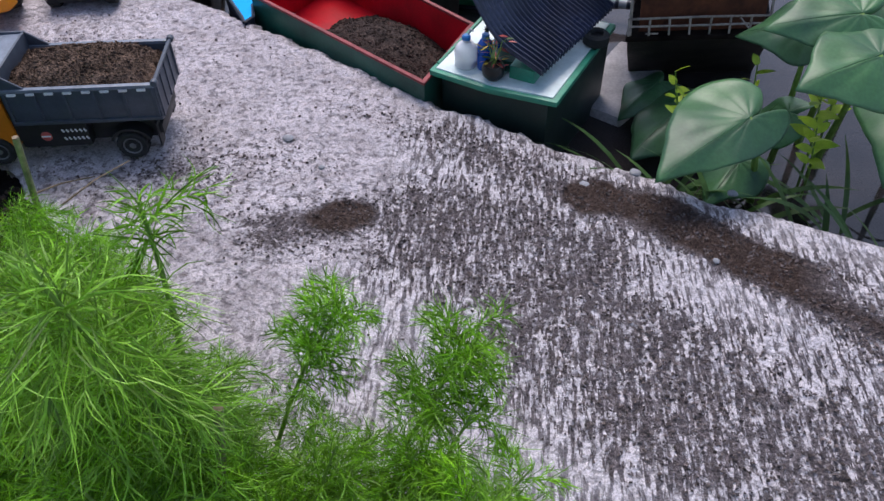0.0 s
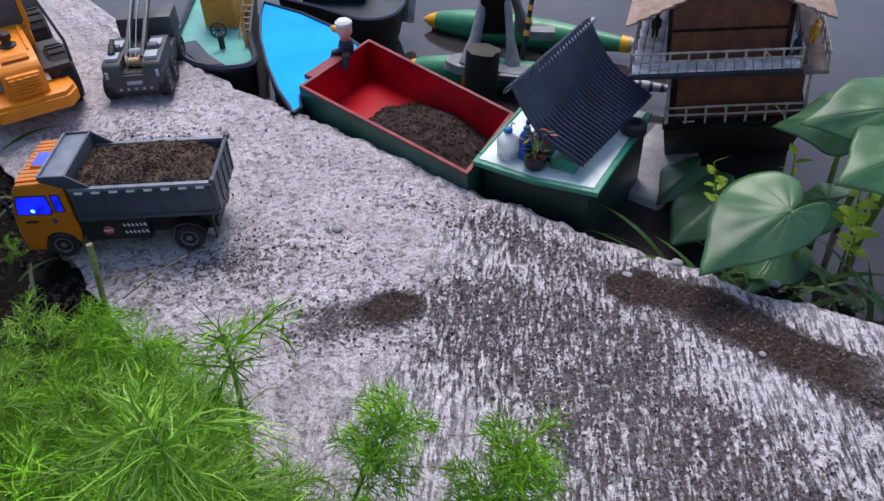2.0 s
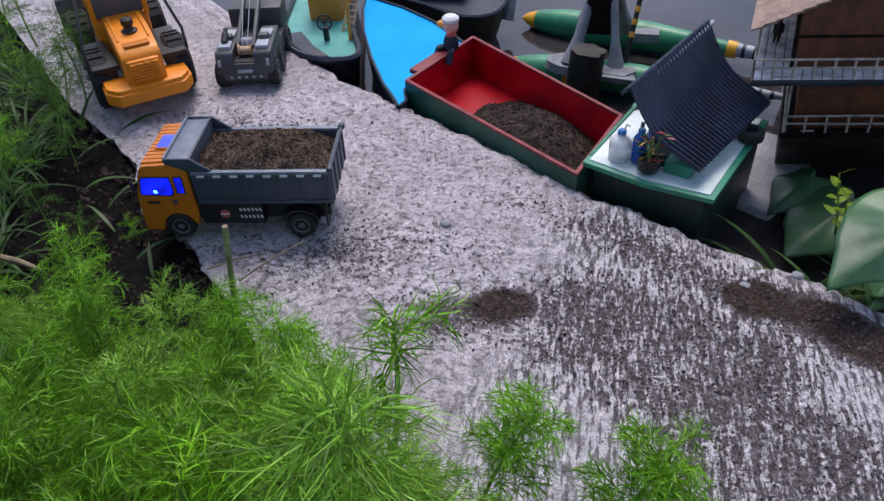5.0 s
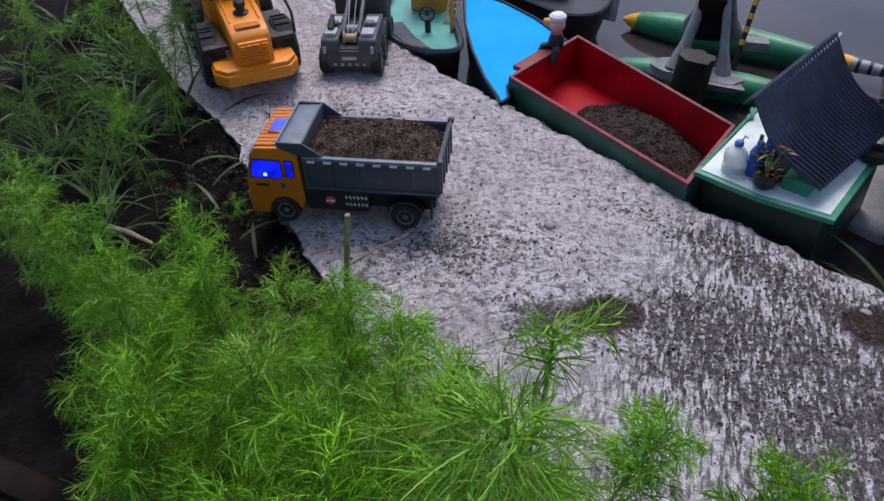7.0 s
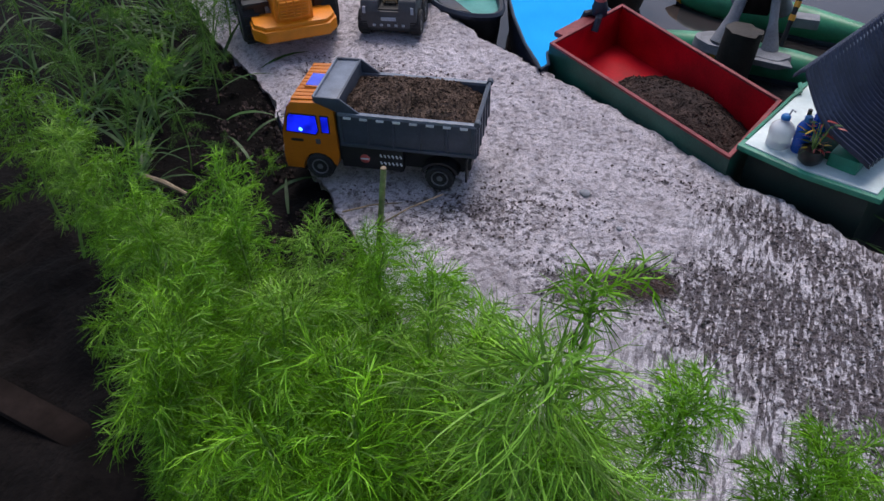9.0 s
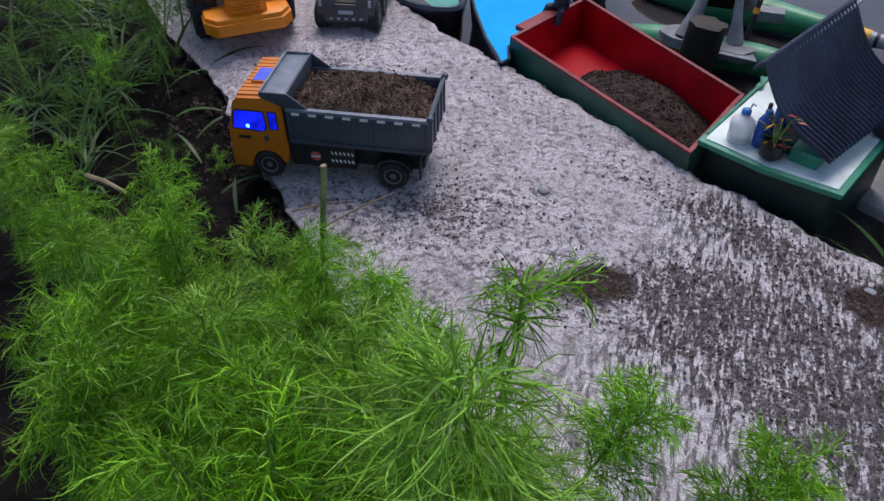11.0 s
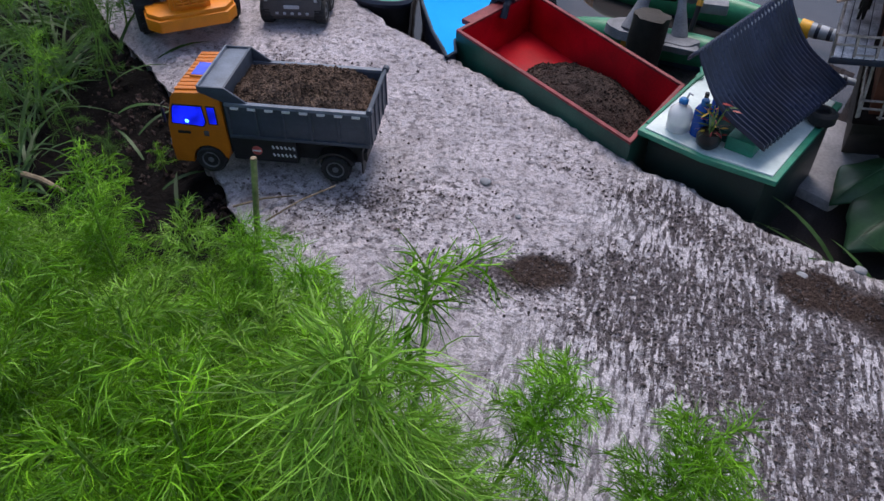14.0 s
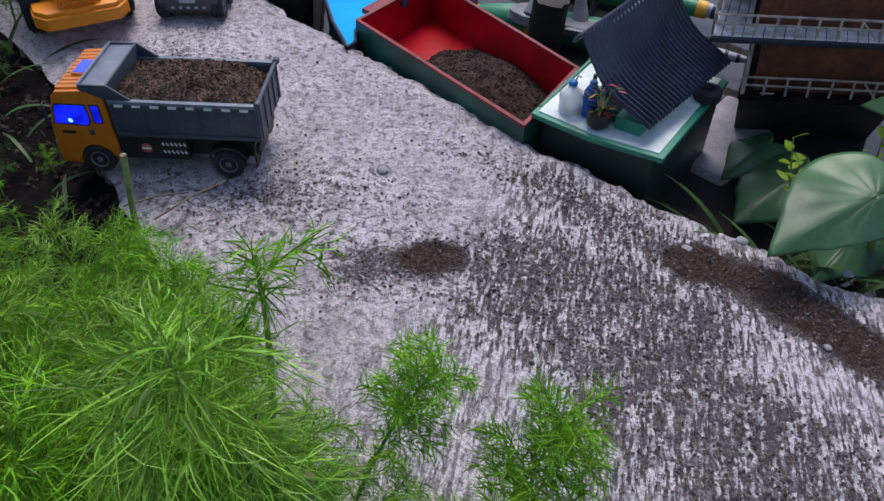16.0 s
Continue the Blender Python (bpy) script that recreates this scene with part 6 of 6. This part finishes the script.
def plant_bank():
    kinds = [feather_plant(1, 24, 0.064, 0.029, 15, DILL), feather_plant(2, 25, 0.072, 0.031, 14, DILL, 1.6), feather_plant(3, 22, 0.060, 0.028, 15, DILLPALE, 1.1), feather_plant(4, 25, 0.067, 0.030, 14, DILL, 1.3, 0.25), feather_plant(5, 22, 0.077, 0.032, 15, DILL, 2.0)]
    spires = [feather_plant(6, 20, 0.052, 0.040, 15, DILLPALE, 3.4, 0.66, 5), feather_plant(7, 3, 0.042, 0.024, 8, DILL, 2.6, 0.84, 7)]
    tuft = feather_plant(8, 24, 0.055, 0.026, 14, DILL, 0.5, 0.70)
    rnd = random.Random(8)
    crowns = REAR_CROWNS + MIDDLE_CROWNS + NEAR_CROWNS
    area = [(-0.80, 0.52), (-0.62, 0.42), (-0.54, 0.32), (-0.40, 0.21), (-0.27, 0.17), (-0.10, 0.20), (0.03, 0.23), (0.02, 0.30), (-0.10, 0.30), (-0.20, 0.31), (-0.28, 0.40), (-0.36, 0.44), (-0.55, 0.48), (-0.78, 0.54)]
    low = []
    while len(low) < 38:
        x, y = rnd.uniform(-0.8, 0.03), rnd.uniform(0.17, 0.54)
        if inside(x, y, area) and all(math.hypot(x - a, y - b) > 0.032 for a, b, _ in low):
            near = min(crowns, key=lambda c: math.hypot(c[0] - x, c[1] - y))
            low.append((x, y, min(near[2], 0.24) * rnd.uniform(0.55, 0.85)))
    free = set(kinds + spires + [tuft])
    for i, (x, y, z) in enumerate(crowns + low):
        src = kinds[(i * 7 + 3) % 5] if z < 0.27 else spires[z < 0.32]
        if (x, y, z) in NEAR_CROWNS[3:5]:
            src = tuft
        out = max(0.0, bank_side(x, y) + 0.012)
        root = Vector((x - 0.70 * out + rnd.uniform(-0.015, 0.015), y - 0.72 * out + rnd.uniform(-0.015, 0.015), -0.045))
        up = Vector((x, y, z)) - root
        turn = Vector((0, 0, 1)).rotation_difference(up.normalized()).to_matrix().to_4x4()
        m = Matrix.Translation(root) @ turn @ Matrix.Rotation(rnd.uniform(0, 6.28), 4, "Z") @ Matrix.Scale(up.length / 0.30, 4)
        ob = src if src in free else copy_thing(src, Matrix())
        free.discard(src)
        ob.matrix_basis = m


plant_bank()


def weeds():
    """Grass and straggling growth behind the loader and at the slab's edge."""
    rnd = random.Random(31)
    src = [feather_plant(11, 9, 0.10, 0.034, 16, WEED, 1.0), feather_plant(12, 8, 0.12, 0.036, 16, WEED, 1.4), feather_plant(13, 8, 0.10, 0.034, 15, DILL, 1.0)]
    free = set(src)
    spots = [(-0.98, 0.92, 0.5), (-1.05, 0.80, 0.6), (-1.15, 0.95, 0.6), (-0.95, 1.03, 0.55), (-1.08, 1.10, 0.7), (-1.22, 1.10, 0.7), (-0.72, 0.70, 0.30), (-0.80, 0.73, 0.36), (-0.90, 0.80, 0.5), (-1.0, 1.16, 0.6), (-1.3, 0.95, 0.7), (-1.15, 1.25, 0.8), (-0.88, 0.70, 0.45), (-1.0, 0.74, 0.55), (-1.12, 0.72, 0.6), (-0.885, 0.95, 0.62), (-0.94, 1.06, 0.66), (-0.90, 1.01, 0.6), (-0.86, 0.885, 0.42), (-0.93, 0.96, 0.6), (-0.655, 0.735, 0.22), (-1.0, 0.84, 0.6), (-0.92, 0.87, 0.5), (-1.05, 1.0, 0.7)]
    for i, (x, y, size) in enumerate(spots):
        m = pose(x, y, -0.045, rnd.uniform(-14, 14), rnd.uniform(-14, 14), rnd.uniform(0, 360)) @ Matrix.Scale(size, 4)
        s = src[i % 3]
        ob = s if s in free else copy_thing(s, Matrix())
        free.discard(s)
        ob.matrix_basis = m
        tagged(ob, "straggling feathery weed in the dark bank earth", group="weeds on the bank")
    clumps = []
    for i in range(44):
        x, y = rnd.uniform(-1.35, -0.80), rnd.uniform(0.66, 1.35)
        if y > 0.96 + 0.85 * -(x + 0.86) or (x > -0.86 and y > 0.86):
            continue
        if len(clumps) == 4:
            copy_thing(clumps[i % 4], pose(x, y, -0.05, 0, 0, rnd.uniform(0, 360)))
            continue
        e = thing("grass_clump", pose(x, y, -0.05), "clump of dark green grass blades on the bank", "grass", "grass clumps on the bank")
        clumps.append(e)
        for k in range(16):
            a = rnd.uniform(0, 6.28)
            verts, faces = [], []
            blade(verts, faces, Vector((rnd.uniform(-0.015, 0.015), rnd.uniform(-0.015, 0.015), 0)), Vector((math.cos(a), math.sin(a), rnd.uniform(0.5, 1.8))), rnd.uniform(0.06, 0.15), rnd.uniform(0.003, 0.006), rnd, 1.1, 5)
            raw("blade", verts, faces, GRASS, e)
    for x, y, a, L in ((-0.86, 0.90, 35, 0.10), (-0.80, 0.83, 10, 0.09), (-0.74, 0.79, 60, 0.08), (-0.83, 0.95, 50, 0.12), (-0.70, 0.74, 150, 0.08), (-0.64, 0.69, 40, 0.07), (-0.60, 0.66, 120, 0.07), (-0.55, 0.60, 60, 0.08), (-0.67, 0.72, 80, 0.06)):
        e = thing("grass_sprig", pose(x, y, -0.02), "single long pale grass blade", "grass", "loose grass blades")
        verts, faces = [], []
        blade(verts, faces, Vector((0, 0, 0)), Vector((math.cos(radians(a)), math.sin(radians(a)), 0.7)), L, 0.005, rnd, 1.1, 7)
        raw("blade", verts, faces, GRASS, e)


weeds()


def cut_stalks():
    for x, y, top, r, bend in ((-0.425, 0.520, (-0.392, 0.527, 0.190), 0.0031, 0.003), (-0.165, 0.215, (-0.130, 0.262, 0.205), 0.0032, 0.003)):
        e = thing("cut_stalk", pose(0, 0, 0), "upright cut greenish brown stalk with a pale top", "stalk", "cut stalks")
        a, b = Vector((x, y, -0.05)), Vector(top)
        part("stalk", tube(B(), [a, a.lerp(b, 0.5) + Vector((bend, 0, 0)), b], [r * 1.1, r, r * 0.95], 10), CUTSTALK, e)
        part("cut_end", lathe(B(), [(r * 0.9, 0), (r * 0.9, 0.0012), (r * 0.3, 0.0016)], 10, Matrix.Translation(top)), DRYSTALK, e, "pale dry cut end")
    for a, b, r in (((-0.80, 0.64, 0.005), (-0.70, 0.60, 0.03), 0.004), ((-0.52, 0.66, 0.004), (-0.455, 0.70, 0.006), 0.0012), ((-0.46, 0.63, 0.02), (-0.395, 0.685, 0.045), 0.0012)):
        ob = part("dry_twig", tube(B(), [a, Vector(a).lerp(Vector(b), 0.5) + Vector((0, 0, 0.004)), b], [r, r * 0.9, r * 0.6], 7), DRYSTALK)
        tagged(ob, "thin dry brown twig lying on the bank", "twig", "dry twigs")
    bm = box(B(), (-0.16, -0.016, 0), (0.13, 0.016, 0.012), 0.002)
    bmesh.ops.subdivide_edges(bm, edges=bm.edges[:], cuts=2)
    ob = part("plank", bm, PLANK)
    ob.matrix_basis = pose(-0.70, 0.310, -0.062, 0, 3, -6)
    tagged(ob, "old dark weathered plank on the bank earth", "plank")
    for x, y, s in ((-0.245, 0.800, 0.007), (0.128, 0.735, 0.007), (-0.19, 0.745, 0.004), (0.19, 0.765, 0.007), (0.30, 0.735, 0.006), (0.262, 0.62, 0.004)):
        bm = B()
        bmesh.ops.create_icosphere(bm, subdivisions=2, radius=s)
        for v in bm.verts:
            v.co *= 1 + 0.35 * noise.noise(v.co * 130 + Vector((x * 50, 0, 0)))
            v.co.z *= 0.45
        ob = part("pebble", bm, CEMENT)
        ob.matrix_basis = pose(x, y, s * 0.3)
        tagged(ob, "small pale cement pebble on the slab", "pebble", "pebbles")


cut_stalks()
